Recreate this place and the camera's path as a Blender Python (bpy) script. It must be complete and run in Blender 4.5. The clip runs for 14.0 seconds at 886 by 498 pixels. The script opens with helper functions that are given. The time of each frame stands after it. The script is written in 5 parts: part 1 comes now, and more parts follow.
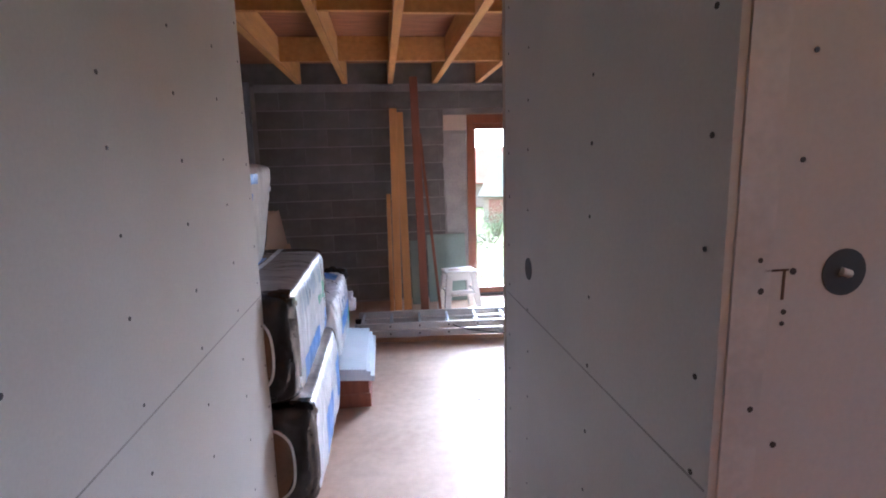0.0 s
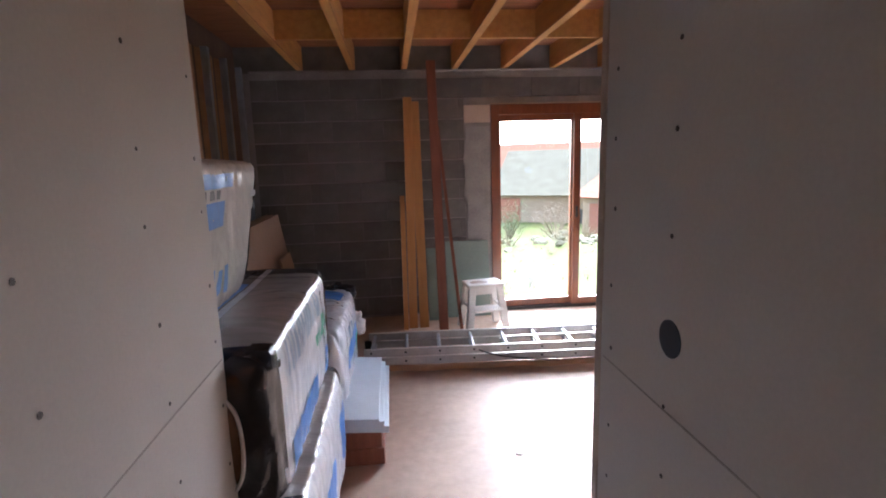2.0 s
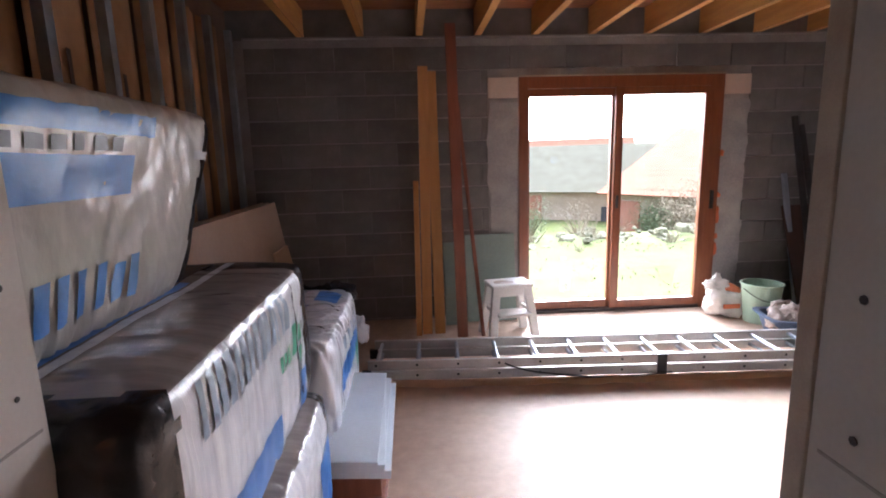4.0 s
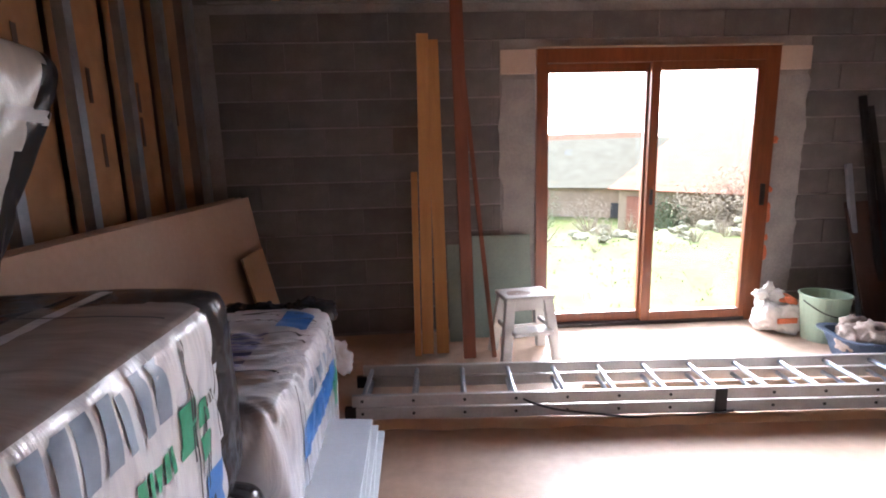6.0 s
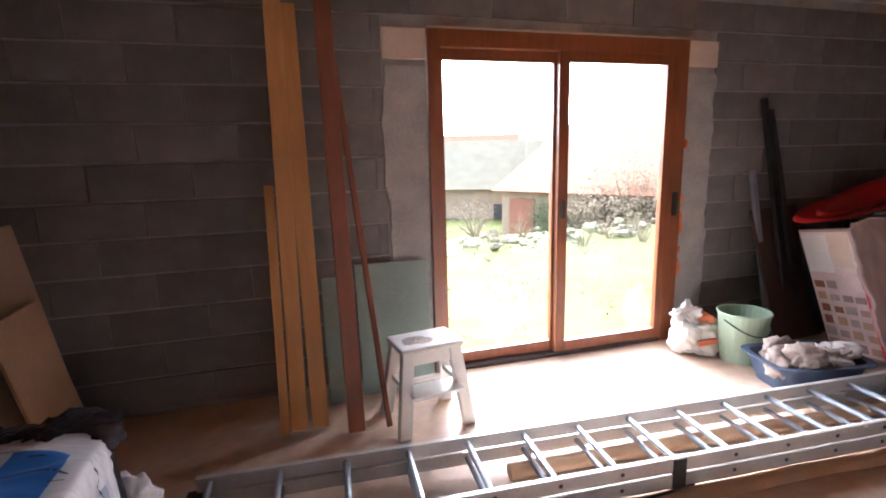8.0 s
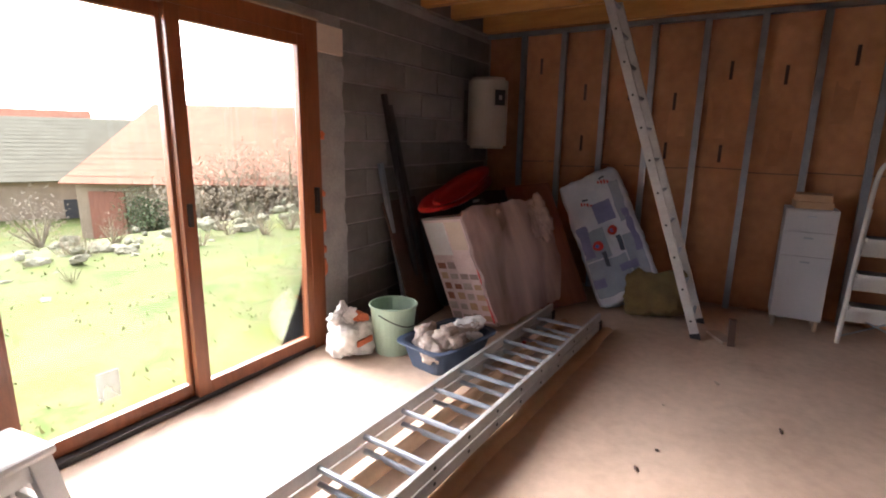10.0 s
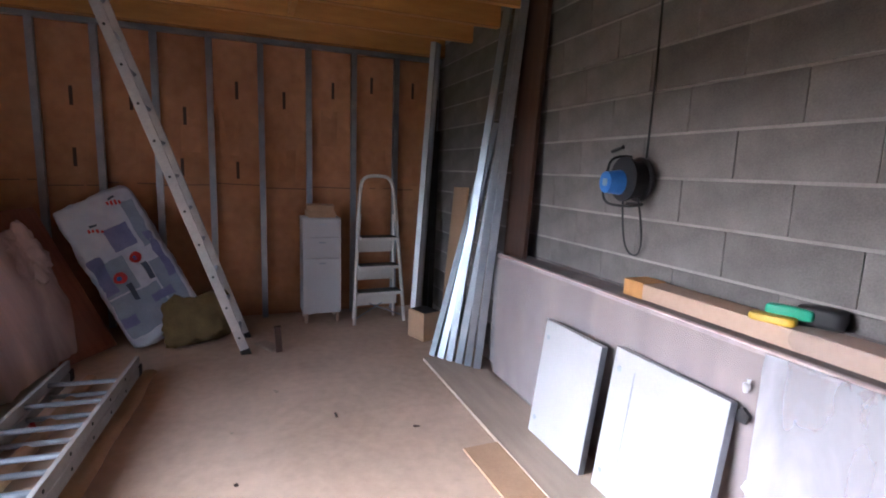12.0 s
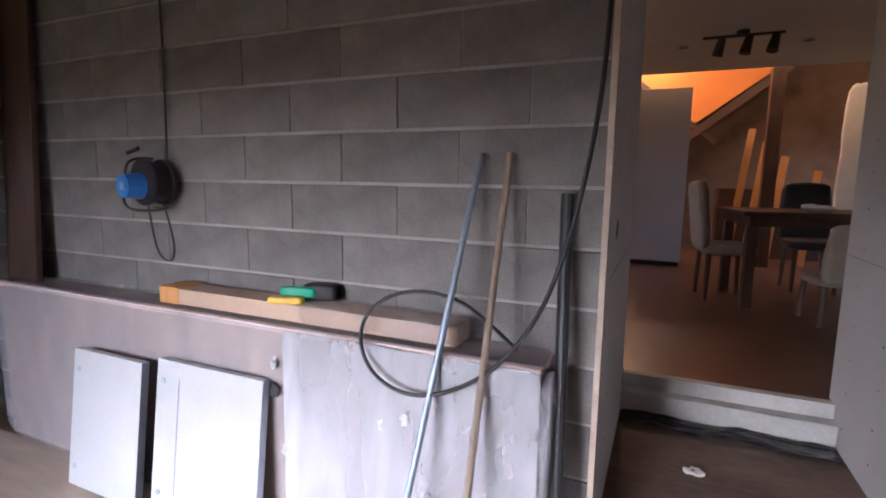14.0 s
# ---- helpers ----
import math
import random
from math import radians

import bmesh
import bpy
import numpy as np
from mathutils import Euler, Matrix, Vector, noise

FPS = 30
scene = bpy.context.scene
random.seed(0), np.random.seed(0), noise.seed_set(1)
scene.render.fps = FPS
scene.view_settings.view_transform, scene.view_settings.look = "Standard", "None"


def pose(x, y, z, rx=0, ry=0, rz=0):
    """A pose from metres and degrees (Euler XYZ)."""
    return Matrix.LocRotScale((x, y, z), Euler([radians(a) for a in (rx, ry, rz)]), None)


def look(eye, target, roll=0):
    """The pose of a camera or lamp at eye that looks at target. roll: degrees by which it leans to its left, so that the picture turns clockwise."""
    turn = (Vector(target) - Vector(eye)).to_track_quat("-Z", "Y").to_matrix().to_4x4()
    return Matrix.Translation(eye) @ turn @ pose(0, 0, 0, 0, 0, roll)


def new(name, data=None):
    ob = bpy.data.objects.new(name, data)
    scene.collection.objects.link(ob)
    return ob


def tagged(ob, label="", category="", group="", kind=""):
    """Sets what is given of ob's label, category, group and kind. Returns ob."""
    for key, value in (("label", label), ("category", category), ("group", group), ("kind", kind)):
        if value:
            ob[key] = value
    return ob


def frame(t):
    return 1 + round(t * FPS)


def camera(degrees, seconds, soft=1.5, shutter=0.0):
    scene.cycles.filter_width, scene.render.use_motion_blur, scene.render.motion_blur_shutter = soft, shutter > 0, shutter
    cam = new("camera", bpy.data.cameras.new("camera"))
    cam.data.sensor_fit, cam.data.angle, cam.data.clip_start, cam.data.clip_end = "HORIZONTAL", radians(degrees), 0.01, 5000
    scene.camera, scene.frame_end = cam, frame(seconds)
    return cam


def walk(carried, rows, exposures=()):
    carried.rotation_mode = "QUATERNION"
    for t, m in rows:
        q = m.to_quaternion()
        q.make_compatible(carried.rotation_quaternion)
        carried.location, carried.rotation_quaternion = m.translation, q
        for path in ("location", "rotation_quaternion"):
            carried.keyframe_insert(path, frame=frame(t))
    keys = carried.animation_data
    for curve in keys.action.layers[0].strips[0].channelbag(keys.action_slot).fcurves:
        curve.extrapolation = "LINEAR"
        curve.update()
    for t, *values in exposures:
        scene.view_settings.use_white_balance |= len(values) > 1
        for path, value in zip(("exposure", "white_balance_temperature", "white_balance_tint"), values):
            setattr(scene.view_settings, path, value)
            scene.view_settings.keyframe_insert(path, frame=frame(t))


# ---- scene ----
cam = camera(82.8, 14.0, 1.9)
PATH = [
    (0, (0.002, 0.099, 1.628), (0.229, 2.056, 1.285), -1.5),
    (0.5, (-0.016, 0.285, 1.623), (0.198, 2.244, 1.277), -1.7),
    (1, (-0.045, 0.476, 1.647), (0.161, 2.434, 1.299), -1.7),
    (1.5, (-0.053, 0.643, 1.628), (0.149, 2.602, 1.283), -1.6),
    (2, (-0.04, 0.813, 1.615), (0.154, 2.772, 1.267), -1.7),
    (2.5, (-0.022, 0.979, 1.609), (0.156, 2.941, 1.261), -1.7),
    (3, (-0.015, 1.108, 1.553), (0.13, 3.071, 1.203), -1.6),
    (5.5, (0.053, 1.976, 1.428), (0.165, 3.94, 1.068), -1.5),
    (6, (0.059, 2.112, 1.405), (0.164, 4.075, 1.037), -1.5),
    (6.5, (0.05, 2.327, 1.361), (0.207, 4.299, 1.068), -1.5),
    (7, (0.087, 2.554, 1.34), (0.402, 4.509, 1.062), -1.7),
    (7.2, (0.115, 2.636, 1.369), (0.416, 4.589, 1.063), -1.9),
    (9.5, (0.257, 3.43, 1.457), (1.717, 4.731, 1.037), 0.8),
    (10, (0.359, 3.53, 1.446), (2.044, 4.52, 1.017), 1.0),
    (10.2, (0.431, 3.534, 1.461), (2.216, 4.327, 1.031), 0.5),
    (10.5, (0.476, 3.547, 1.455), (2.369, 4.052, 1.055), 0.4),
    (11, (0.528, 3.577, 1.413), (2.498, 3.52, 1.07), 1.9),
    (11.5, (0.52, 3.603, 1.415), (2.423, 3.069, 1.107), 2.6),
    (12, (0.514, 3.637, 1.42), (2.356, 2.922, 1.112), 2.0),
    (12.5, (0.478, 3.638, 1.419), (2.187, 2.643, 1.118), 1.9),
    (13, (0.437, 3.627, 1.423), (1.893, 2.288, 1.126), 2.1),
    (13.5, (0.391, 3.597, 1.435), (1.441, 1.919, 1.147), 1.7),
    (14, (0.313, 3.515, 1.434), (1.108, 1.7, 1.168), 0.9),
]
EXPOSURES = [(0.0, 4.25, 4900, 16), (1.5, 3.9, 5250, 18), (3.0, 3.65, 5450, 19), (5.5, 3.75, 5600, 20), (7.0, 3.95, 5650, 20), (9.5, 3.75, 5750, 19), (10.0, 3.45, 6150, 20), (11.0, 3.5, 5800, 19), (11.5, 3.55, 5450, 18), (12.5, 3.4, 5250, 18), (13.5, 3.3, 5000, 17), (14.0, 3.3, 5300, 19)]
walk(cam, [(t, look(eye, target, roll)) for t, eye, target, roll in PATH], EXPOSURES)

# ---- light ----
world = bpy.data.worlds.new("sky")
scene.world = world
world.use_nodes = True
wn = world.node_tree
sky = wn.nodes.new("ShaderNodeTexSky")
sky.sky_type, sky.sun_disc = "NISHITA", False
sky.sun_elevation, sky.sun_rotation = radians(27), radians(8)
sky.air_density, sky.dust_density = 1.0, 4.0
cloud = wn.nodes.new("ShaderNodeHueSaturation")
cloud.inputs["Saturation"].default_value = 0.45
wn.links.new(sky.outputs[0], cloud.inputs["Color"])
wn.links.new(cloud.outputs[0], wn.nodes["Background"].inputs[0])
wn.nodes["Background"].inputs[1].default_value = 0.15
sun = new("sun", bpy.data.lights.new("sun", "SUN"))
sun.data.energy, sun.data.angle, sun.data.color = 2.2, radians(125), (1.0, 0.98, 0.95)
sun.matrix_world = look((3.6, 16, 5.6), (2, 5, 0))

# unseen warm lamps; the third is added only to brighten the curtain
for k, (x, y, z, watts) in enumerate(((1.25, -0.75, 2.62, 0.32), (0.9, -4.9, 3.7, 13.0), (-1.1, -3.6, 3.8, 4.0))):
    lamp = new("unseen_room_lamp", bpy.data.lights.new("unseen_room_lamp", "POINT"))
    lamp.data.energy, lamp.data.shadow_soft_size, lamp.data.color = watts, 0.06, (1.0, 0.62, 0.32)
    lamp.location = (x, y, z)


# ---- materials ----
def mat(name, base, dark=None, scale=6.0, rough=0.8, metal=0.0, bump=0.15, fine=60.0, rand=0.0, stretch=(1, 1, 1), coat=0.0, contrast=0.5):
    """Two-scale noise colour, grain and bump; rand: value spread between objects."""
    m = bpy.data.materials.new(name)
    m.use_nodes = True
    n, l = m.node_tree.nodes, m.node_tree.links
    b = n["Principled BSDF"]
    dark = dark or tuple(c * 0.72 for c in base)
    tc = n.new("ShaderNodeTexCoord")
    mp = n.new("ShaderNodeMapping")
    mp.inputs["Scale"].default_value = stretch
    l.new(tc.outputs["Object"], mp.inputs[0])
    a = n.new("ShaderNodeTexNoise")
    a.inputs["Scale"].default_value, a.inputs["Detail"].default_value = scale, 6
    f = n.new("ShaderNodeTexNoise")
    f.inputs["Scale"].default_value, f.inputs["Detail"].default_value = fine, 4
    l.new(mp.outputs[0], a.inputs["Vector"])
    l.new(mp.outputs[0], f.inputs["Vector"])
    mid = n.new("ShaderNodeMix")
    mid.inputs[0].default_value = 0.35
    l.new(a.outputs["Fac"], mid.inputs[2])
    l.new(f.outputs["Fac"], mid.inputs[3])
    ramp = n.new("ShaderNodeValToRGB")
    ramp.color_ramp.elements[0].position, ramp.color_ramp.elements[1].position = 0.5 - contrast * 0.35, 0.5 + contrast * 0.35
    ramp.color_ramp.elements[0].color, ramp.color_ramp.elements[1].color = (*dark, 1), (*base, 1)
    l.new(mid.outputs[0], ramp.inputs[0])
    out = ramp.outputs[0]
    if rand:
        oi = n.new("ShaderNodeObjectInfo")
        hs = n.new("ShaderNodeHueSaturation")
        mr = n.new("ShaderNodeMapRange")
        mr.inputs[3].default_value, mr.inputs[4].default_value = 1 - rand, 1 + rand
        l.new(oi.outputs["Random"], mr.inputs[0])
        l.new(mr.outputs[0], hs.inputs["Value"])
        l.new(out, hs.inputs["Color"])
        out = hs.outputs[0]
    l.new(out, b.inputs["Base Color"])
    b.inputs["Roughness"].default_value, b.inputs["Metallic"].default_value = rough, metal
    b.inputs["Coat Weight"].default_value = coat
    bp = n.new("ShaderNodeBump")
    bp.inputs["Strength"].default_value, bp.inputs["Distance"].default_value = bump, 0.01
    l.new(mid.outputs[0], bp.inputs["Height"])
    l.new(bp.outputs[0], b.inputs["Normal"])
    return m


def film_mat(name, tint, alpha, rough=0.22):
    """Thin wrinkled plastic film: part clear, part milky."""
    m = bpy.data.materials.new(name)
    m.use_nodes = True
    n, l = m.node_tree.nodes, m.node_tree.links
    b = n["Principled BSDF"]
    b.inputs["Base Color"].default_value = (*tint, 1)
    b.inputs["Roughness"].default_value = rough
    tc = n.new("ShaderNodeTexCoord")
    a = n.new("ShaderNodeTexNoise")
    a.inputs["Scale"].default_value, a.inputs["Detail"].default_value, a.inputs["Distortion"].default_value = 3.5, 8, 0.4
    mp = n.new("ShaderNodeMapping")
    mp.inputs["Scale"].default_value = (1.0, 1.0, 0.35)
    l.new(tc.outputs["Object"], mp.inputs[0])
    l.new(mp.outputs[0], a.inputs["Vector"])
    mr = n.new("ShaderNodeMapRange")
    mr.inputs[1].default_value, mr.inputs[2].default_value = 0.30, 0.80
    mr.inputs[3].default_value, mr.inputs[4].default_value = alpha * 0.4, min(1, alpha * 1.5)
    l.new(a.outputs["Fac"], mr.inputs[0])
    l.new(mr.outputs[0], b.inputs["Alpha"])
    bp = n.new("ShaderNodeBump")
    bp.inputs["Strength"].default_value, bp.inputs["Distance"].default_value = 0.7, 0.02
    l.new(a.outputs["Fac"], bp.inputs["Height"])
    l.new(bp.outputs[0], b.inputs["Normal"])
    return m


M = {
    "plaster": mat("plasterboard", (0.56, 0.53, 0.49), (0.49, 0.465, 0.43), 2.5, 0.85, bump=0.05, fine=120),
    "block": mat("concrete_block", (0.225, 0.208, 0.196), (0.130, 0.120, 0.113), 5, 0.95, bump=0.5, fine=140, rand=0.14, contrast=0.4),
    "mortar": mat("mortar", (0.40, 0.375, 0.345), (0.24, 0.225, 0.21), 4, 0.95, bump=0.5, fine=90),
    "render": mat("rough_render", (0.42, 0.40, 0.37), (0.28, 0.27, 0.26), 6, 0.95, bump=0.8, fine=50),
    "floor": mat("dusty_chipboard_floor", (0.65, 0.49, 0.37), (0.46, 0.335, 0.245), 1.5, 0.58, bump=0.06, fine=15, contrast=0.42),
    "housefloor": mat("brown_laminate", (0.13, 0.066, 0.042), (0.085, 0.042, 0.028), 3, 0.35, bump=0.05, fine=40, stretch=(1, 8, 1)),
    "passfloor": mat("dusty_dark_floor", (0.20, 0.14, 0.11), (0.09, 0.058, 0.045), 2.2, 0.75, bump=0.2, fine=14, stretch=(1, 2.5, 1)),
    "joist": mat("fresh_timber", (0.60, 0.31, 0.085), (0.44, 0.205, 0.055), 3, 0.65, bump=0.15, fine=60, rand=0.12, stretch=(8, 1, 8)),
    "deck": mat("deck_boards", (0.36, 0.155, 0.07), (0.22, 0.09, 0.04), 4, 0.8, bump=0.15, stretch=(1, 6, 1)),
    "plank": mat("orange_timber", (0.60, 0.31, 0.10), (0.45, 0.20, 0.06), 3, 0.6, bump=0.12, fine=50, rand=0.1, stretch=(9, 9, 1)),
    "redwood": mat("red_brown_timber", (0.30, 0.11, 0.06), (0.19, 0.065, 0.035), 3, 0.6, bump=0.12, stretch=(9, 9, 1)),
    "palewood": mat("pale_timber", (0.50, 0.41, 0.32), (0.38, 0.30, 0.235), 3, 0.7, bump=0.1, stretch=(1, 6, 6)),
    "darkwood": mat("dark_timber", (0.09, 0.045, 0.028), (0.045, 0.022, 0.015), 3, 0.55, bump=0.12, stretch=(6, 6, 1)),
    "frame": mat("varnished_frame", (0.26, 0.082, 0.028), (0.17, 0.050, 0.017), 4, 0.38, bump=0.06, stretch=(8, 8, 1), coat=0.3),
    "kraft": mat("kraft_paper", (0.60, 0.30, 0.15), (0.42, 0.195, 0.092), 3, 0.75, bump=0.35, fine=12, rand=0.1),
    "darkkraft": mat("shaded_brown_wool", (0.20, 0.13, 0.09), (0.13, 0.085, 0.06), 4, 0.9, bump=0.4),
    # darker copy of the kraft: the west wall's shade is in this colour
    "kraftlight": mat("shaded_kraft_paper", (0.38, 0.205, 0.09), (0.27, 0.135, 0.058), 3, 0.75, bump=0.35, fine=12, rand=0.1),
    "tanboard": mat("tan_board", (0.50, 0.36, 0.27), (0.42, 0.29, 0.21), 2, 0.8, bump=0.08, fine=40),
    "foam": mat("pale_blue_foam", (0.70, 0.77, 0.83), (0.62, 0.69, 0.75), 5, 0.7, bump=0.1),
    # white enamel with the dim corner's shade mixed into its colour
    "heater": mat("shaded_white_enamel", (0.40, 0.365, 0.325), (0.33, 0.30, 0.27), 3, 0.5),
    "violet": mat("violet_blue_print", (0.22, 0.24, 0.46), (0.14, 0.16, 0.34), 7, 0.4),
    # paler copy of the steel: the window's highlight is painted into the colour
    "brightzinc": mat("bright_zinc", (0.82, 0.86, 0.92), (0.68, 0.73, 0.80), 9, 0.4, 0.2, bump=0.05, rand=0.15),
    "card": mat("cardboard", (0.50, 0.33, 0.20), (0.40, 0.25, 0.15), 4, 0.85, bump=0.1),
    "packboard": mat("mauve_brown_panel", (0.36, 0.27, 0.24), (0.24, 0.165, 0.14), 1.6, 0.6, bump=0.1, fine=8, stretch=(1, 1, 0.5)),
    "pad": mat("beige_filler", (0.64, 0.52, 0.42), (0.55, 0.43, 0.34), 5, 0.9),
    "galv": mat("galvanised_steel", (0.40, 0.44, 0.49), (0.29, 0.33, 0.38), 9, 0.36, 0.75, bump=0.05, rand=0.2),
    "alu": mat("dull_aluminium", (0.58, 0.57, 0.55), (0.44, 0.43, 0.42), 8, 0.45, 0.35, bump=0.06),
    "black": mat("black_plastic", (0.025, 0.024, 0.026), (0.014, 0.014, 0.015), 8, 0.5),
    "blackfilm": mat("black_shiny_film", (0.03, 0.028, 0.032), (0.012, 0.012, 0.014), 9, 0.22, bump=0.9, fine=25),
    "white": mat("white_paint", (0.47, 0.47, 0.49), (0.42, 0.42, 0.44), 3, 0.45, bump=0.03),
    "whiteplastic": mat("dusty_white_plastic", (0.74, 0.73, 0.70), (0.62, 0.60, 0.57), 6, 0.5, bump=0.05),
    "bag": mat("white_wrapping_film", (0.84, 0.86, 0.89), (0.62, 0.65, 0.72), 4, 0.24, bump=0.55, fine=11, stretch=(1, 9, 1)),
    # brown-grey pack top: the joists' reflection is put into this colour
    "bagtop": mat("joist_reflection_film", (0.36, 0.32, 0.30), (0.23, 0.20, 0.19), 3, 0.2, bump=0.25, fine=10, stretch=(1, 8, 1)),
    "bagbeige": mat("greyish_wrapping_film", (0.50, 0.47, 0.43), (0.34, 0.315, 0.29), 3, 0.3, bump=0.5, fine=9, stretch=(1, 5, 2)),
    "bluesteel": mat("blue_grey_steel", (0.26, 0.31, 0.37), (0.18, 0.22, 0.27), 9, 0.4, 0.4, bump=0.05),
    "oldpole": mat("worn_brown_pole", (0.27, 0.20, 0.145), (0.19, 0.135, 0.10), 6, 0.6, bump=0.1, stretch=(6, 6, 1)),
    "filmgrey": mat("dark_film_and_crease_shade", (0.13, 0.13, 0.14), (0.08, 0.08, 0.09), 6, 0.25, bump=0.5, fine=12),
    "blue": mat("blue_print", (0.05, 0.22, 0.62), (0.04, 0.16, 0.48), 9, 0.35),
    "greyblue": mat("grey_blue_print", (0.30, 0.38, 0.50), (0.22, 0.29, 0.40), 9, 0.4),
    "greenprint": mat("green_print", (0.04, 0.36, 0.20), None, 9, 0.4),
    "greenboard": mat("green_plasterboard", (0.29, 0.37, 0.33), (0.22, 0.29, 0.26), 3, 0.85),
    "bucket": mat("pale_green_plastic", (0.42, 0.56, 0.42), (0.34, 0.46, 0.34), 5, 0.5),
    "navy": mat("dark_blue_plastic", (0.06, 0.09, 0.15), (0.04, 0.06, 0.10), 6, 0.5),
    "rag": mat("dusty_rag", (0.50, 0.42, 0.36), (0.28, 0.22, 0.19), 8, 0.95, bump=0.6),
    "red": mat("red_plastic", (0.62, 0.03, 0.025), (0.45, 0.015, 0.015), 5, 0.35),
    "orange": mat("orange_plastic", (0.75, 0.20, 0.08), None, 5, 0.5),
    "yellow": mat("yellow_plastic", (0.80, 0.50, 0.04), None, 5, 0.45),
    "green": mat("green_plastic", (0.03, 0.42, 0.24), None, 5, 0.45),
    "wool": mat("glass_wool", (0.22, 0.165, 0.07), (0.13, 0.10, 0.045), 9, 1.0, bump=1.0, fine=90),
    "skirt": mat("worn_white_strip", (0.6, 0.57, 0.53), None, 8, 0.6),
    "grass": mat("grass", (0.070, 0.095, 0.022), (0.098, 0.092, 0.040), 1.4, 1.0, bump=1.0, fine=14, contrast=0.22),
    "blade": mat("grass_blade", (0.095, 0.115, 0.030), (0.12, 0.112, 0.045), 1.2, 0.9, bump=0.0, fine=20, contrast=0.3),
    "stone": mat("rubble_stone", (0.25, 0.23, 0.16), (0.17, 0.16, 0.10), 3, 0.95, bump=0.6, rand=0.2),
    "barnwall": mat("old_stone_wall", (0.34, 0.26, 0.18), (0.24, 0.175, 0.12), 1.6, 0.95, bump=0.8, fine=7),
    "tile": mat("clay_roof_tiles", (0.26, 0.112, 0.066), (0.18, 0.082, 0.050), 2, 0.9, bump=0.5, fine=8, rand=0.1),
    "slate": mat("grey_roof", (0.165, 0.150, 0.105), (0.125, 0.112, 0.078), 2, 0.9),
    "leaf": mat("foliage", (0.12, 0.145, 0.07), (0.085, 0.105, 0.048), 3, 0.9, rand=0.2),
    "twig": mat("dry_twigs", (0.27, 0.215, 0.145), (0.20, 0.16, 0.105), 5, 0.95),
    # distance haze is mixed into this blue-grey hill colour
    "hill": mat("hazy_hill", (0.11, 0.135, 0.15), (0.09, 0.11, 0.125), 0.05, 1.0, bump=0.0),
    "orangewall": mat("orange_ochre_paint", (0.72, 0.26, 0.05), (0.62, 0.20, 0.035), 2, 0.8),
    "ceilwhite": mat("ceiling_paint", (0.74, 0.70, 0.64), (0.66, 0.62, 0.56), 2, 0.85, bump=0.03),
    "cloth": mat("beige_upholstery", (0.36, 0.30, 0.24), (0.27, 0.22, 0.17), 8, 0.95, bump=0.3),
    "pink": mat("pink_white_cloth", (0.72, 0.58, 0.55), (0.55, 0.40, 0.38), 7, 0.9),
    "metaldark": mat("dark_metal", (0.08, 0.075, 0.075), (0.05, 0.045, 0.045), 8, 0.4, 0.8),
    "film": film_mat("clear_wrinkled_film", (0.46, 0.44, 0.46), 0.28),
    "bagblue": mat("pale_blue_film", (0.70, 0.75, 0.82), (0.46, 0.53, 0.64), 4, 0.3, bump=0.6, fine=12),
    "filmheavy": film_mat("milky_wrinkled_film", (0.50, 0.50, 0.54), 0.55),
    "filmpink": film_mat("pinkish_wrinkled_film", (0.80, 0.60, 0.56), 0.72),
}
gr = next(k for k in M["grass"].node_tree.nodes if k.type == "VALTORGB").color_ramp
gr.elements.new(0.42).color = (0.056, 0.084, 0.020, 1)
gr.elements.new(0.58).color = (0.100, 0.106, 0.024, 1)
g = bpy.data.materials.new("glass")
g.use_nodes = True
gn, gl = g.node_tree.nodes, g.node_tree.links
gn.remove(gn["Principled BSDF"])
clear, shine, blend, fres = (gn.new(k) for k in ("ShaderNodeBsdfTransparent", "ShaderNodeBsdfGlossy", "ShaderNodeMixShader", "ShaderNodeFresnel"))
clear.inputs[0].default_value = (0.95, 0.97, 0.96, 1)
shine.inputs["Roughness"].default_value = 0.02
fres.inputs[0].default_value = 1.4
gl.new(fres.outputs[0], blend.inputs[0])
gl.new(clear.outputs[0], blend.inputs[1])
gl.new(shine.outputs[0], blend.inputs[2])
gl.new(blend.outputs[0], gn["Material Output"].inputs[0])
M["glass"] = g
for dull in ("grass", "blade", "stone", "barnwall", "tile", "slate", "leaf", "twig", "hill"):
    M[dull].node_tree.nodes["Principled BSDF"].inputs["Specular IOR Level"].default_value = 0.08


# ---- builders ----
def part(name, bm, material, parent=None, label="", smooth=False, m=None):
    """Link a bmesh as one mesh object, under a parent if given."""
    me = bpy.data.meshes.new(name)
    bm.to_mesh(me)
    bm.free()
    mats = material if isinstance(material, (list, tuple)) else [material]
    for k in mats:
        me.materials.append(M[k])
    if smooth:
        me.shade_smooth()
    ob = new(name, me)
    if parent is not None:
        ob.parent = parent
    if m is not None:
        ob.matrix_basis = m
    if label:
        ob["label"] = label
    return ob


def empty(name, m, label, category, group="", kind=""):
    ob = new(name)
    ob.empty_display_size = 0.05
    ob.matrix_basis = m
    return tagged(ob, label, category, group, kind)


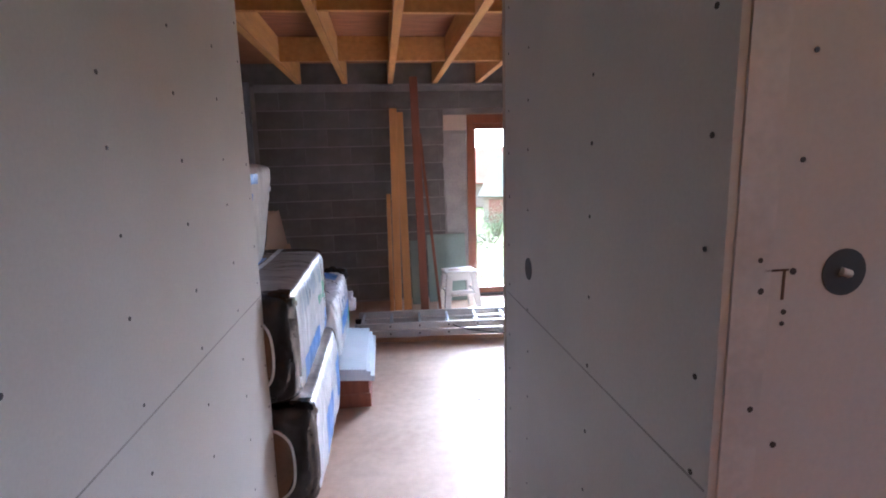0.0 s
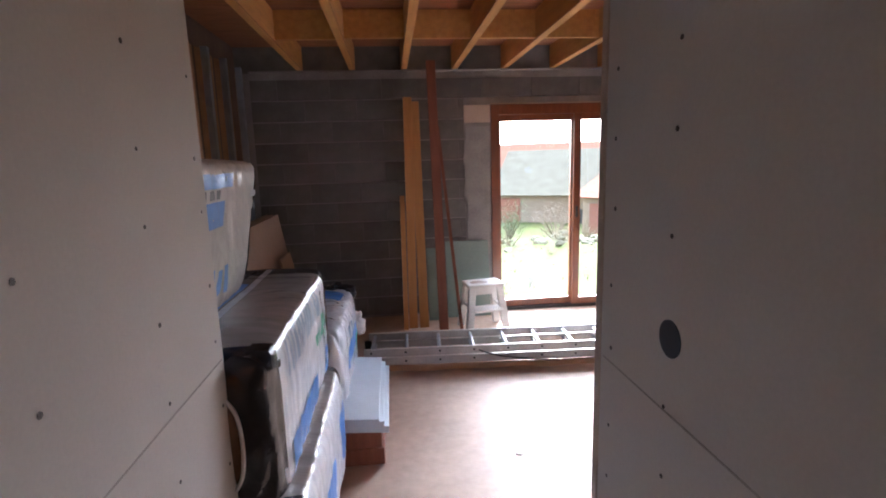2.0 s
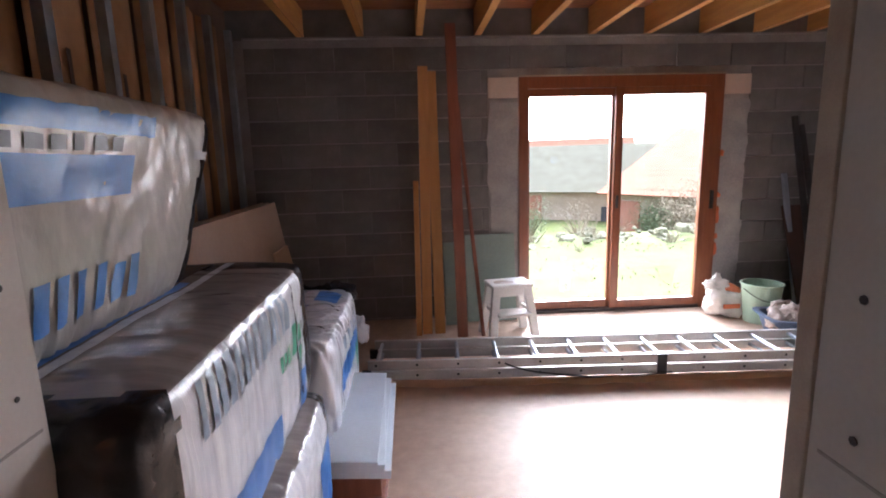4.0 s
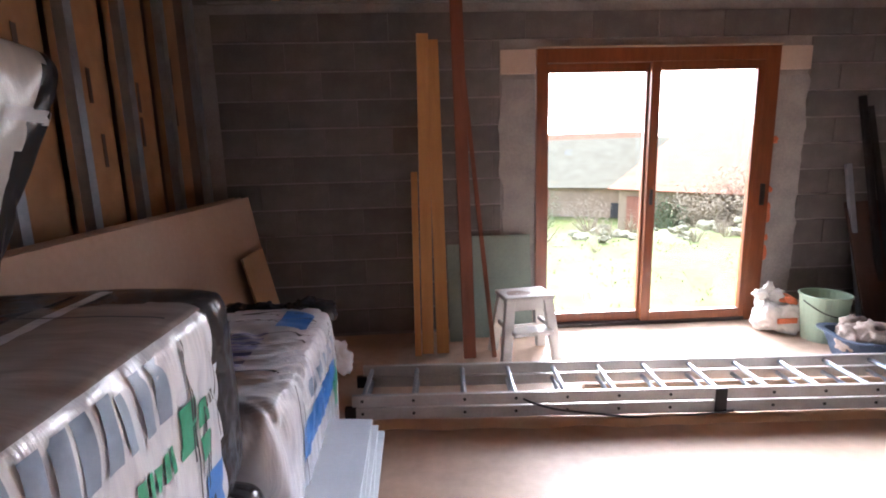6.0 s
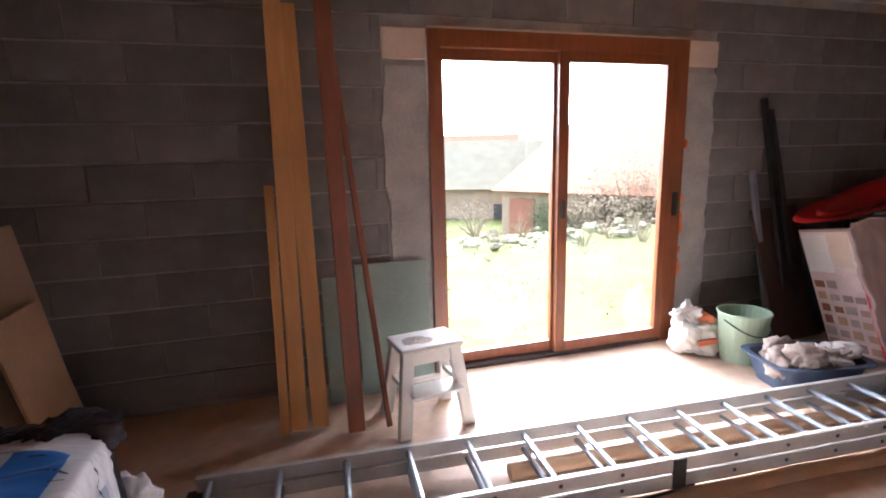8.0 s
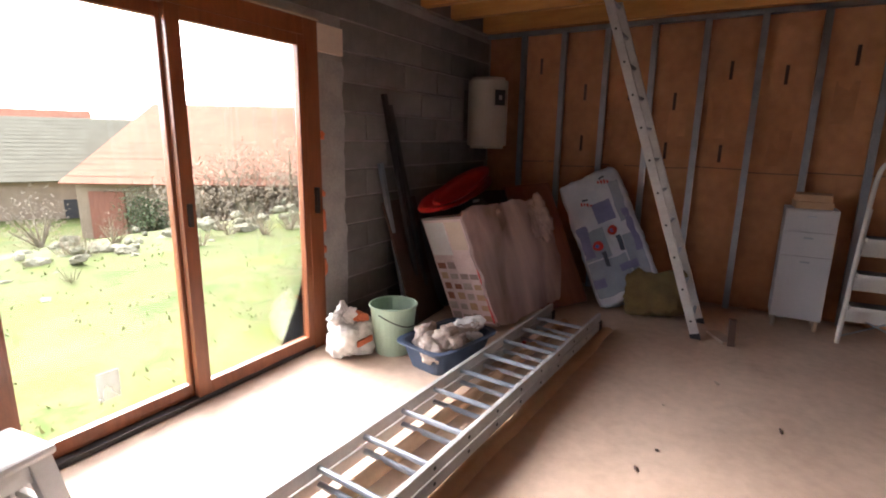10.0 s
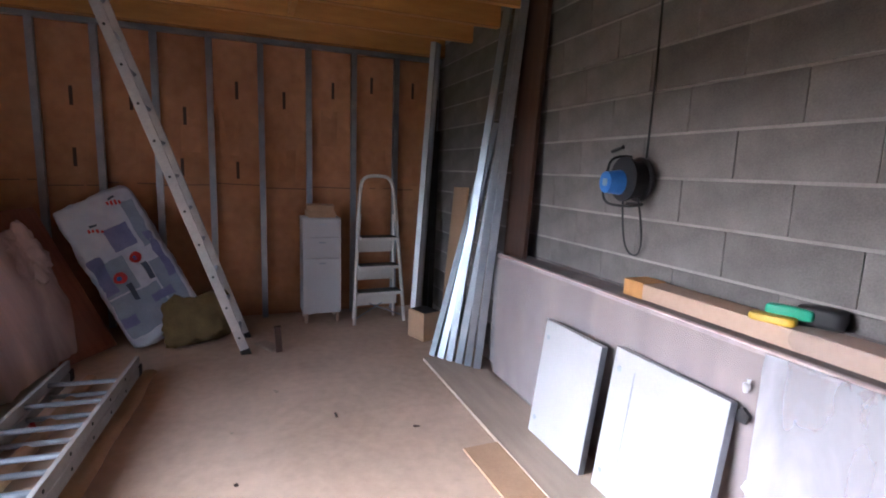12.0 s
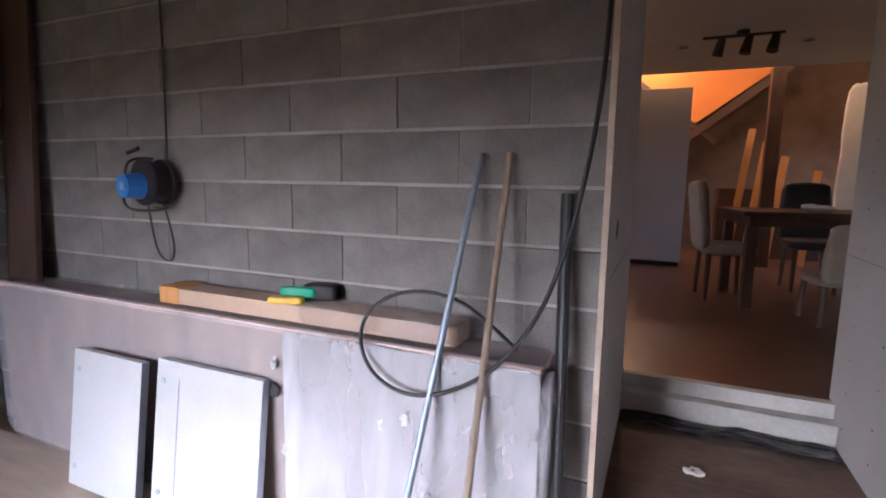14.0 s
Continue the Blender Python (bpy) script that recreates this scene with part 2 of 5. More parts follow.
def add_box(bm, x0, x1, y0, y1, z0, z1, bevel=0.0, m=None, mi=0):
    vs = [bm.verts.new((x, y, z)) for z in (z0, z1) for y in (y0, y1) for x in (x0, x1)]
    fs = []
    for q in ((0, 2, 3, 1), (4, 5, 7, 6), (0, 1, 5, 4), (2, 6, 7, 3), (0, 4, 6, 2), (1, 3, 7, 5)):
        fs.append(bm.faces.new([vs[i] for i in q]))
        fs[-1].material_index = mi
    if m is not None:
        bmesh.ops.transform(bm, matrix=m, verts=vs)
    if bevel:
        bmesh.ops.bevel(bm, geom=list({e for f in fs for e in f.edges}), offset=bevel, segments=2, affect="EDGES", profile=0.6)
    return bm


def box(x0, x1, y0, y1, z0, z1, bevel=0.0, m=None):
    return add_box(bmesh.new(), x0, x1, y0, y1, z0, z1, bevel, m)


def add_cyl(bm, p, q, r0, r1=None, n=12, caps=True):
    p, q = Vector(p), Vector(q)
    d = q - p
    m = Matrix.Translation((p + q) / 2) @ d.to_track_quat("Z", "Y").to_matrix().to_4x4()
    bmesh.ops.create_cone(bm, cap_ends=caps, segments=n, radius1=r0, radius2=r0 if r1 is None else r1, depth=d.length, matrix=m)
    return bm


def cyl(p, q, r0, r1=None, n=12, caps=True):
    return add_cyl(bmesh.new(), p, q, r0, r1, n, caps)


def soft_point(c, sx, sy, sz, puff, crease, seed, rnd, freq, folds=0.0):
    """Where a point of the unit cube's skin lies on a stuffed, rounded box with its base at z 0."""
    ln = (abs(c.x) ** rnd + abs(c.y) ** rnd + abs(c.z) ** rnd) ** (1 / rnd)
    s = c.lerp(c / ln, 0.75)
    bulge = 1 + puff * (1 - min(1, max(abs(c.x), abs(c.z)) ** 4 * 0.5 + abs(c.y) ** 4 * 0.5))
    w = Vector((s.x * sx / 2 * bulge, s.y * sy / 2 * bulge, s.z * sz / 2 * bulge))
    d = noise.noise(w * freq + Vector((seed, seed * 2, 0))) * crease + noise.noise(w * freq * 4 + Vector((seed, 0, seed))) * crease * 0.5
    if folds:
        edge = 0.35 + 0.65 * max(abs(c.x * c.z), abs(c.x * c.y), abs(c.z * c.y)) ** 2
        d -= folds * edge * (1 - abs(noise.noise(Vector((w.x * 3, w.y * 17 + 2 * noise.noise(w * 4), w.z * 3 + seed))))) ** 4
    return w + w.normalized() * d * 2 + Vector((0, 0, sz / 2))


def soft_box(sx, sy, sz, cuts=8, puff=0.06, crease=0.01, seed=0.0, rnd=4.0, freq=4.0, folds=0.0):
    """A stuffed, rounded box, base at z 0, centred in x and y."""
    bm = bmesh.new()
    bmesh.ops.create_cube(bm, size=2.0)
    bmesh.ops.subdivide_edges(bm, edges=bm.edges[:], cuts=cuts, use_grid_fill=True)
    for v in bm.verts:
        v.co = soft_point(v.co.copy(), sx, sy, sz, puff, crease, seed, rnd, freq, folds)
    bmesh.ops.recalc_face_normals(bm, faces=bm.faces[:])
    return bm


def bmesh_shift(bm, by):
    bmesh.ops.translate(bm, vec=Vector(by), verts=bm.verts[:])
    return bm


def tube(name, pts, r, material, parent=None, label="", cyclic=False):
    """A bent round bar or cable through points, as a mesh."""
    cu = bpy.data.curves.new(name, "CURVE")
    cu.dimensions, cu.bevel_depth, cu.bevel_resolution, cu.resolution_u = "3D", r, 2, 6
    sp = cu.splines.new("NURBS")
    sp.points.add(len(pts) - 1)
    for k, p in zip(sp.points, pts):
        k.co = (*p, 1)
    sp.use_endpoint_u, sp.order_u, sp.use_cyclic_u = not cyclic, 3, cyclic
    cu.materials.append(M[material])
    tmp = bpy.data.objects.new(name, cu)
    me = bpy.data.meshes.new_from_object(tmp)
    bpy.data.objects.remove(tmp)
    me.shade_smooth()
    ob = new(name, me)
    if parent is not None:
        ob.parent = parent
    if label:
        ob["label"] = label
    return ob


def setting(name, bm, material, label, category):
    return tagged(part(name, bm, material), label, category, "", "structure")


# ---- structure ----
NORTH, SOUTH, EAST, WEST = 5.97, 1.84, 5.40, -1.34
HOUSE = 0.40
setting("floor", box(WEST - 0.2, EAST + 0.2, 1.95, NORTH + 0.02, -0.12, 0.0), "floor", "dusty pinkish-brown bare workshop floor", "floor")
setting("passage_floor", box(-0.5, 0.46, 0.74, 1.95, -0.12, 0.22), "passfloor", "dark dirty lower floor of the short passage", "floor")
setting("house_floor", box(-3.4, 3.2, -6.4, 0.60, 0.28, HOUSE), "housefloor", "brown laminate floor of the living room", "floor")
setting("threshold_trim", add_box(box(-0.5, 0.46, 0.60, 0.66, 0.22, 0.402, 0.004), -0.5, 0.46, 0.66, 0.74, 0.22, 0.33, 0.004), "skirt", "worn white threshold strip at the step", "threshold")
# passage walls
wl = setting("wall_passage_left", box(-0.62, -0.5, 0.56, 2.12, 0.0, 2.72), "plaster", "bare screwed plasterboard wall of the passage", "wall")
wr = setting("wall_passage_right", box(0.46, 0.473, 0.722, 1.953, 0.0, 2.72), "plaster", "bare screwed plasterboard wall of the passage", "wall")
whr = setting("wall_house_north_right", box(0.4735, 3.2, 0.72, 0.838, 0.0, 2.8), "plaster", "bare plasterboard wall beside the passage", "wall")
setting("wall_house_north_left", box(-3.4, -0.622, 0.56, 0.68, 0.28, 2.8), "plaster", "plasterboard wall beside the passage", "wall")
setting("trim_passage_edge", box(0.457, 0.476, 1.955, 1.985, 0.0, 2.72, 0.002), "palewood", "raw pale timber edge of the doorway", "trim")
# north wall with its opening
nw = tagged(new("wall_north"), "dark grey concrete block wall with a glazed opening", "wall", "", "structure")
part("core", add_box(add_box(box(WEST - 0.2, 0.985, NORTH + 0.012, NORTH + 0.2, -0.1, 2.48), 2.857, EAST + 0.2, NORTH + 0.012, NORTH + 0.2, -0.1, 2.48), 0.985, 2.857, NORTH + 0.012, NORTH + 0.2, 2.155, 2.48), "mortar", nw)
part("upper_core", box(WEST - 0.2, EAST + 0.2, NORTH + 0.03, NORTH + 0.2, 2.483, 2.9), "block", nw)
part("wall_plate", box(WEST, EAST, NORTH - 0.015, NORTH + 0.03, 2.484, 2.498, 0.002), "mortar", nw, "pale thin strip along the wall top")
for x0, x1 in ((0.72, 0.985), (2.857, 3.11)):
    bm = bmesh.new()
    prev = None
    for k in range(40):
        z = 1.94 * k / 39
        j = 0.035 * noise.noise(Vector((z * 6, x0, 0))) + 0.02 * noise.noise(Vector((z * 23, x0, 1)))
        xa, xb = (x0 + j, x1) if x0 < 1 else (x0, x1 + j)
        row = [bm.verts.new(p) for p in ((xa, NORTH - 0.006, z), (xa, NORTH + 0.013, z), (xb, NORTH - 0.006, z))]
        if prev:
            bm.faces.new((prev[0], prev[2], row[2], row[0]))
            bm.faces.new((prev[1], prev[0], row[0], row[1]) if x0 < 1 else (prev[2], prev[1], row[1], row[2]))
        prev = row
    part("jamb_render", bm, "render", nw, "rough lighter render beside the window")
    part("lintel_pad", box(x0, x1, NORTH - 0.012, NORTH + 0.012, 1.978, 2.15, 0.003), "pad", nw, "beige filler block beside the window head")
sw = tagged(new("wall_south"), "grey concrete block wall with pale mortar joints", "wall", "", "structure")
part("core", box(0.476, EAST + 0.2, SOUTH - 0.2, SOUTH - 0.005, -0.1, 2.72), "mortar", sw)
part("passage_fill", box(0.476, 0.60, 0.84, SOUTH - 0.202, 0.0, 2.72), "block", sw)
setting("wall_south_left", box(WEST - 0.2, -0.622, SOUTH - 0.2, SOUTH, -0.1, 2.72), "block", "concrete block wall behind the insulation packs", "wall")
# stud walls
ew = tagged(new("wall_east"), "brown kraft-faced insulation wall behind metal studs", "wall", "", "structure")
part("core", box(EAST + 0.06, EAST + 0.2, SOUTH - 0.2, NORTH + 0.02, -0.1, 2.9), "kraft", ew)
part("rail", box(EAST - 0.05, EAST + 0.01, SOUTH, NORTH, 2.46, 2.498), "galv", ew)
ww = tagged(new("wall_west"), "yellow-brown kraft insulation wall behind metal studs", "wall", "", "structure")
# core coloured dark to deepen the shade in the gaps beside the studs
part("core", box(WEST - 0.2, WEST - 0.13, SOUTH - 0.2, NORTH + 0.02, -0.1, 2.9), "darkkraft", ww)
rng = random.Random(4)


def channel(n_len, w=0.05, d=0.04, t=0.002):
    """A C-section metal profile along z."""
    bm = bmesh.new()
    h, k, lip = w / 2, d / 2, 0.006
    outer = [(-h + lip, k), (-h, k), (-h, -k), (h, -k), (h, k), (h - lip, k)]
    inner = [(-h + lip, k - t), (-h + t, k - t), (-h + t, -k + t), (h - t, -k + t), (h - t, k - t), (h - lip, k - t)]
    low, high = ([[bm.verts.new((x, y, z)) for x, y in line] for line in (outer, inner)] for z in (0, n_len))
    for i in range(5):
        bm.faces.new((low[0][i], low[0][i + 1], high[0][i + 1], high[0][i]))
        bm.faces.new((low[1][i + 1], low[1][i], high[1][i], high[1][i + 1]))
        bm.faces.new((high[0][i], high[0][i + 1], high[1][i + 1], high[1][i]))
        bm.faces.new((low[1][i], low[1][i + 1], low[0][i + 1], low[0][i]))
    for i in (0, 5):
        bm.faces.new((low[0][i], high[0][i], high[1][i], low[1][i]))
    bmesh.ops.recalc_face_normals(bm, faces=bm.faces[:])
    return bm


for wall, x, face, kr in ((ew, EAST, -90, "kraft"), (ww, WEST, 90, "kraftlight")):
    base = part("stud", channel(2.46, 0.05, 0.045), "galv", wall)
    base.matrix_basis = pose(x - 0.02 * (1 if face < 0 else -1), 1.88, 0, 0, 0, face)
    y = 2.29
    sx = 1 if face < 0 else -1
    sheet = None
    while y < 5.9:
        ob = base.copy()
        scene.collection.objects.link(ob)
        ob.matrix_basis = pose(x - 0.02 * sx, y, 0, 0, 0, face)
        bm = bmesh.new()
        bmesh.ops.create_grid(bm, x_segments=6, y_segments=24, size=1)
        for v in bm.verts:
            u, w = v.co.x, v.co.y
            v.co = Vector((-sx * 0.02 * (1 - u ** 4) * (1 + noise.noise(Vector((u * 2, w * 3, y)))), u * (0.2 if sx > 0 else 0.186), 1.25 + w * 1.22))
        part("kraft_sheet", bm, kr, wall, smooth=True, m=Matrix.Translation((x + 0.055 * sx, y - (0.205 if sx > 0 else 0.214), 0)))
        if sx > 0:
            z = 1.22 + 0.05 * noise.noise(Vector((y * 3, 0, 0)))
            part("overlap_seam", box(-0.0015, 0.0015, -0.185, 0.185, -0.004, 0.004), "darkkraft", wall, m=pose(x + 0.033, y - 0.205, z, rng.uniform(-2, 2), 0, 0))
            if rng.random() < 0.6:
                part("paper_flap", box(-0.001, 0.001, -0.075, 0.075, 0, rng.uniform(0.25, 0.5), 0, pose(0, 0, 0, 0, 2, 0)), kr, wall, "overlapping patch of brown paper", m=pose(x + 0.026, y - 0.205 + rng.uniform(-0.09, 0.09), rng.uniform(1.22, 1.75), rng.uniform(-3, 3), 0, 0))
        for z in ((1.42, 1.85) if rng.random() < 0.8 else (2.0,)):
            part("printed_mark", box(-0.001, 0.001, -0.013, 0.013, 0, 0.15), "darkwood", wall, m=Matrix.Translation((x + 0.028 * sx, y - 0.2 + rng.uniform(-0.03, 0.03), z + rng.uniform(-0.2, 0.2))))
        y += 0.41
# ceiling with its joists
ceil_bm = box(WEST - 0.2, EAST + 0.2, SOUTH - 0.2, NORTH + 0.2, 2.722, 2.78)
xs = [0.138 + 0.5 * k for k in range(-2, 10)]
for x in xs + [5.30]:
    add_box(ceil_bm, x - 0.03, x + 0.03, SOUTH, NORTH + 0.02, 2.50, 2.72, 0.003, None, 1)
for yy in (3.3, 4.80):
    for a, b in zip(xs[:-1], xs[1:]):
        o = rng.uniform(-0.03, 0.03)
        add_box(ceil_bm, a + 0.031, b - 0.031, yy + o - 0.02, yy + o + 0.02, 2.515, 2.715, 0, None, 1)
tagged(part("ceiling", ceil_bm, ["deck", "joist"]), "open orange timber joists under a board deck", "ceiling", "", "structure")

# ---- house room ----
hx0, hx1, hy0 = -3.4, 3.2, -6.4
setting("wall_house_south", box(hx0, hx1, hy0 - 0.15, hy0, 0.28, 4.2), "darkkraft", "plain dark brown wall of the living room", "wall")
# unseen opening, placed so daylight reaches the passage's left wall
he = box(hx1, hx1 + 0.15, hy0, -1.0, 0.28, 4.2)
add_box(he, hx1, hx1 + 0.15, -0.2, 0.84, 0.28, 4.2)
add_box(he, hx1, hx1 + 0.15, -1.0, -0.2, 0.28, 1.3)
add_box(he, hx1, hx1 + 0.15, -1.0, -0.2, 2.45, 4.2)
setting("wall_house_east", he, "plaster", "plain living room wall with a window opening", "wall")
hw = box(hx0 - 0.15, hx0, hy0, -4.9, 0.28, 4.2)
add_box(hw, hx0 - 0.15, hx0, -3.7, 0.68, 0.28, 4.2)
add_box(hw, hx0 - 0.15, hx0, -4.9, -3.7, 0.28, 1.2)
add_box(hw, hx0 - 0.15, hx0, -4.9, -3.7, 2.4, 4.2)
setting("wall_house_west", hw, "plaster", "plain living room wall with a window opening", "wall")
setting("ceiling_house", box(hx0, hx1, -3.1, 0.74, 2.72, 2.8), "ceilwhite", "smooth white living room ceiling", "ceiling")
# unseen wall added to block sky light above the lower ceiling
setting("wall_house_upper", box(hx0, hx1, -3.1, -3.0, 2.802, 4.2), "plaster", "unseen plain wall keeping sky light out over the ceiling edge", "wall")
# unseen lid over the passage, added to keep sky light out
setting("ceiling_passage", box(-0.62, 0.476, 0.742, SOUTH - 0.202, 2.722, 2.80), "plaster", "unseen ceiling closing the passage against sky light", "ceiling")
setting("ceiling_house_upper", box(hx0, hx1, hy0, -3.0, 4.1, 4.2), "ceilwhite", "higher ceiling over the stair end", "ceiling")

# ---- window ----
win = empty("window_1", pose(0, NORTH, 0), "two-leaf sliding glass door in red-brown varnished wood", "window", kind="structure")
part("window_frame", box(0.99, 1.07, -0.03, 0.07, 0.0, 2.15, 0.005), "frame", win)
part("window_frame", box(2.735, 2.853, -0.03, 0.07, 0.0, 2.15, 0.005), "frame", win)
part("window_frame", box(1.07, 2.735, -0.03, 0.07, 2.05, 2.15, 0.005), "frame", win)
part("window_sill", box(1.07, 2.735, -0.03, 0.09, 0.0, 0.03, 0.004), "metaldark", win, "dark metal sliding track")
part("head_strip", box(0.99, 2.853, -0.045, -0.031, 2.152, 2.162), "palewood", win)


def leaf(x0, x1, y):
    s = part("sash", add_box(add_box(add_box(box(x0, x0 + 0.075, y, y + 0.045, 0.03, 2.05, 0.005), x1 - 0.075, x1, y, y + 0.045, 0.03, 2.05, 0.005), x0 + 0.075, x1 - 0.075, y, y + 0.045, 0.03, 0.105, 0.005), x0 + 0.075, x1 - 0.075, y, y + 0.045, 1.985, 2.05, 0.005), "frame", win)
    p = part("pane", box(x0 + 0.07, x1 - 0.07, y + 0.018, y + 0.026, 0.10, 1.99), "glass", s)
    p.visible_shadow = False
    return s


leaf(1.022, 1.92, 0.02)
leaf(1.862, 2.76, -0.026)
part("handle", box(2.775, 2.80, -0.06, -0.03, 0.95, 1.12, 0.006), "metaldark", win)
part("handle", box(1.885, 1.905, -0.05, -0.026, 0.98, 1.10, 0.004), "metaldark", win)
part("sticker", box(1.40, 1.50, 0.034, 0.0365, 0.20, 0.34), "filmheavy", win, "small pale paper sticker on the pane")


# ---- floor clutter along the glazed wall ----
def ladder(name, n, step, width, sections, label, m, lift=0.0, stagger=0.12, first=0.12):
    """An aluminium ladder lying along x: rails, rungs, rivets, feet."""
    ob = empty(name, m, label, "ladder")
    ln = n * step + 0.1
    for s in range(sections):
        z = lift + s * 0.072
        off = s * stagger
        for y in (0.0, width):
            bm = box(off, off + ln, y - 0.012, y + 0.012, z, z + 0.064, 0.004)
            part("rail", bm, "alu", ob)
        for k in range(n):
            x = off + first + k * step
            part("rung", cyl((x, 0.012, z + 0.034), (x, width - 0.012, z + 0.034), 0.014, n=8), "galv", ob, smooth=False)
            for y in (-0.0125, width + 0.0125):
                part("rivet", cyl((x, y - 0.002, z + 0.034), (x, y + 0.002, z + 0.034), 0.009, n=8), "black", ob)
    for y in (0.0, width):
        for x in (-0.02, ln):
            part("rubber_foot", box(x - 0.02, x + 0.04, y - 0.016, y + 0.016, lift - 0.002, lift + 0.068, 0.004), "black", ob)
    return ob


lad = ladder("extension_ladder", 16, 0.27, 0.38, 2, "two-section grey aluminium ladder lying on the floor", pose(-0.31, 4.60, 0, 0, 0, -3.4), 0.035, 0.0, 0.055)
part("strap", box(1.91, 1.97, -0.02, 0.02, 0.018, 0.17, 0.004), "black", lad, "dark strap round the rails")
tube("cable", [(0.9, -0.02, 0.14), (1.0, -0.05, 0.10), (1.25, -0.04, 0.06), (1.6, -0.05, 0.02), (2.0, -0.03, 0.05)], 0.006, "black", lad)
tagged(part("cardboard_tube", cyl((1.0, 4.79, 0.037), (4.1, 4.60, 0.037), 0.036, n=20, caps=True), "card", smooth=False), "long brown cardboard tube lying under the ladder", "tube")
bm = bmesh.new()
bmesh.ops.create_grid(bm, x_segments=60, y_segments=4, size=1)
for v in bm.verts:
    x, y = v.co.x, v.co.y
    v.co = Vector((x * 2.2, y * 0.05 + 0.02 * noise.noise(Vector((x * 6, 0, 3))), 0.012 + 0.02 * (1 - y * y) + 0.018 * noise.noise(Vector((x * 9, y * 2, 1)))))
tagged(part("packing_strip", bm, "card", smooth=True, m=pose(2.0, 4.42, 0.005, 0, 0, -3.4)), "crumpled brown packing strip beside the ladder", "packaging")


def leaning(name, w, t, ln, foot, top, material, label, category, group="", spin=0.0):
    """A board or bar of that length from its foot towards a top point."""
    d = (Vector(top) - Vector(foot)).normalized()
    side = Vector((math.cos(radians(spin)), math.sin(radians(spin)), 0))
    side = (side - d * side.dot(d)).normalized()
    m = Matrix((side, d.cross(side), d)).transposed().to_4x4()
    m.translation = Vector(foot) + Vector((0, 0, 0.004))
    return tagged(part(name, box(-w / 2, w / 2, -t / 2, t / 2, 0, ln, 0.004), material, m=m), label, category, group)


leaning("timber_plank", 0.08, 0.04, 2.18, (0.115, 5.485, 0.02), (0.145, 5.65, 2.15), "plank", "long orange-brown timber plank leaning on the block wall", "plank", "planks by the window")
leaning("timber_plank", 0.085, 0.04, 2.14, (0.222, 5.485, 0.02), (0.208, 5.65, 2.1), "plank", "long orange timber plank leaning on the block wall", "plank", "planks by the window")
leaning("timber_plank", 0.045, 0.035, 1.28, (0.045, 5.45, 0.02), (0.06, 5.61, 1.3), "plank", "shorter orange timber plank leaning on the wall", "plank", "planks by the window")
leaning("timber_plank", 0.085, 0.035, 2.52, (0.40, 5.37, 0.02), (0.375, 5.68, 2.5), "redwood", "tall dark red-brown plank leaning on the wall", "plank", "planks by the window")
leaning("thin_batten", 0.03, 0.02, 2.0, (0.57, 5.36, 0.02), (0.44, 5.92, 2.0), "redwood", "thin reddish batten leaning on the wall", "batten")
leaning("green_plasterboard", 0.45, 0.013, 0.79, (0.715, 5.80, 0.0), (0.715, 5.93, 0.78), "greenboard", "green moisture-proof plasterboard offcut leaning by the window", "plasterboard")
leaning("board_offcut", 0.10, 0.02, 0.74, (0.34, 5.74, 0.0), (0.34, 5.92, 0.74), "greenboard", "narrow grey-green board offcut leaning on the wall", "plasterboard")


def step_stool(m):
    ob = empty("step_stool", m, "dusty white plastic step stool with dirt marks", "stool")
    part("seat", box(-0.175, 0.175, -0.125, 0.125, 0.43, 0.462, 0.014), "whiteplastic", ob)
    for sx in (-1, 1):
        for sy in (-1, 1):
            bm = bmesh.new()
            add_box(bm, -0.034, 0.034, -0.024, 0.024, 0, 0.44, 0.008)
            for v in bm.verts:
                k = 1 - v.co.z / 0.44
                v.co.x += sx * (0.13 + 0.055 * k)
                v.co.y += sy * (0.085 + 0.065 * k)
            part("leg", bm, "whiteplastic", ob)
        part("side_brace", box(sx * 0.15 - 0.012, sx * 0.15 + 0.012, -0.11, 0.11, 0.22, 0.25, 0.004), "whiteplastic", ob)
    part("step", box(-0.14, 0.14, -0.20, -0.05, 0.21, 0.235, 0.008), "whiteplastic", ob)
    part("crossbar", box(-0.14, 0.14, 0.10, 0.12, 0.16, 0.19, 0.004), "whiteplastic", ob)
    part("dirt_patch", soft_box(0.17, 0.14, 0.008, 8, 0, 0.012, 2.0, 2.2, 12.0), "rag", ob, "brown dusty patch", m=pose(-0.05, -0.01, 0.456))
    for sy in (-1, 1):
        part("apron", box(-0.14, 0.14, sy * 0.095 - 0.008, sy * 0.095 + 0.008, 0.36, 0.43, 0.004), "whiteplastic", ob)
    return ob


step_stool(pose(0.79, 5.43, 0, 0, 0, 8))

for k, (z, ln) in enumerate(((0.50, 0.12), (0.66, 0.05), (0.80, 0.16), (1.05, 0.04), (1.43, 0.05))):
    part("foam_bead", soft_box(0.03, 0.03, ln, 5, 0.0, 0.008, k, 2.5, 20.0), "orange", win, "dried orange filler foam", smooth=True, m=pose(2.868, -0.016, z))
tool = empty("pipe_clamp", pose(3.55, 4.72, 0.004, 0, 0, 25), "small red metal clamp lying under the ladder", "tool")
part("jaw", box(-0.07, 0.07, -0.012, 0.012, 0, 0.03, 0.004), "red", tool)
part("screw_bar", cyl((0.05, 0, 0.015), (0.16, 0.02, 0.015), 0.006), "galv", tool)

# right of the window
bag = empty("rubbish_bag", pose(2.83, 5.70, 0), "crumpled white plastic bag with orange print", "bag")
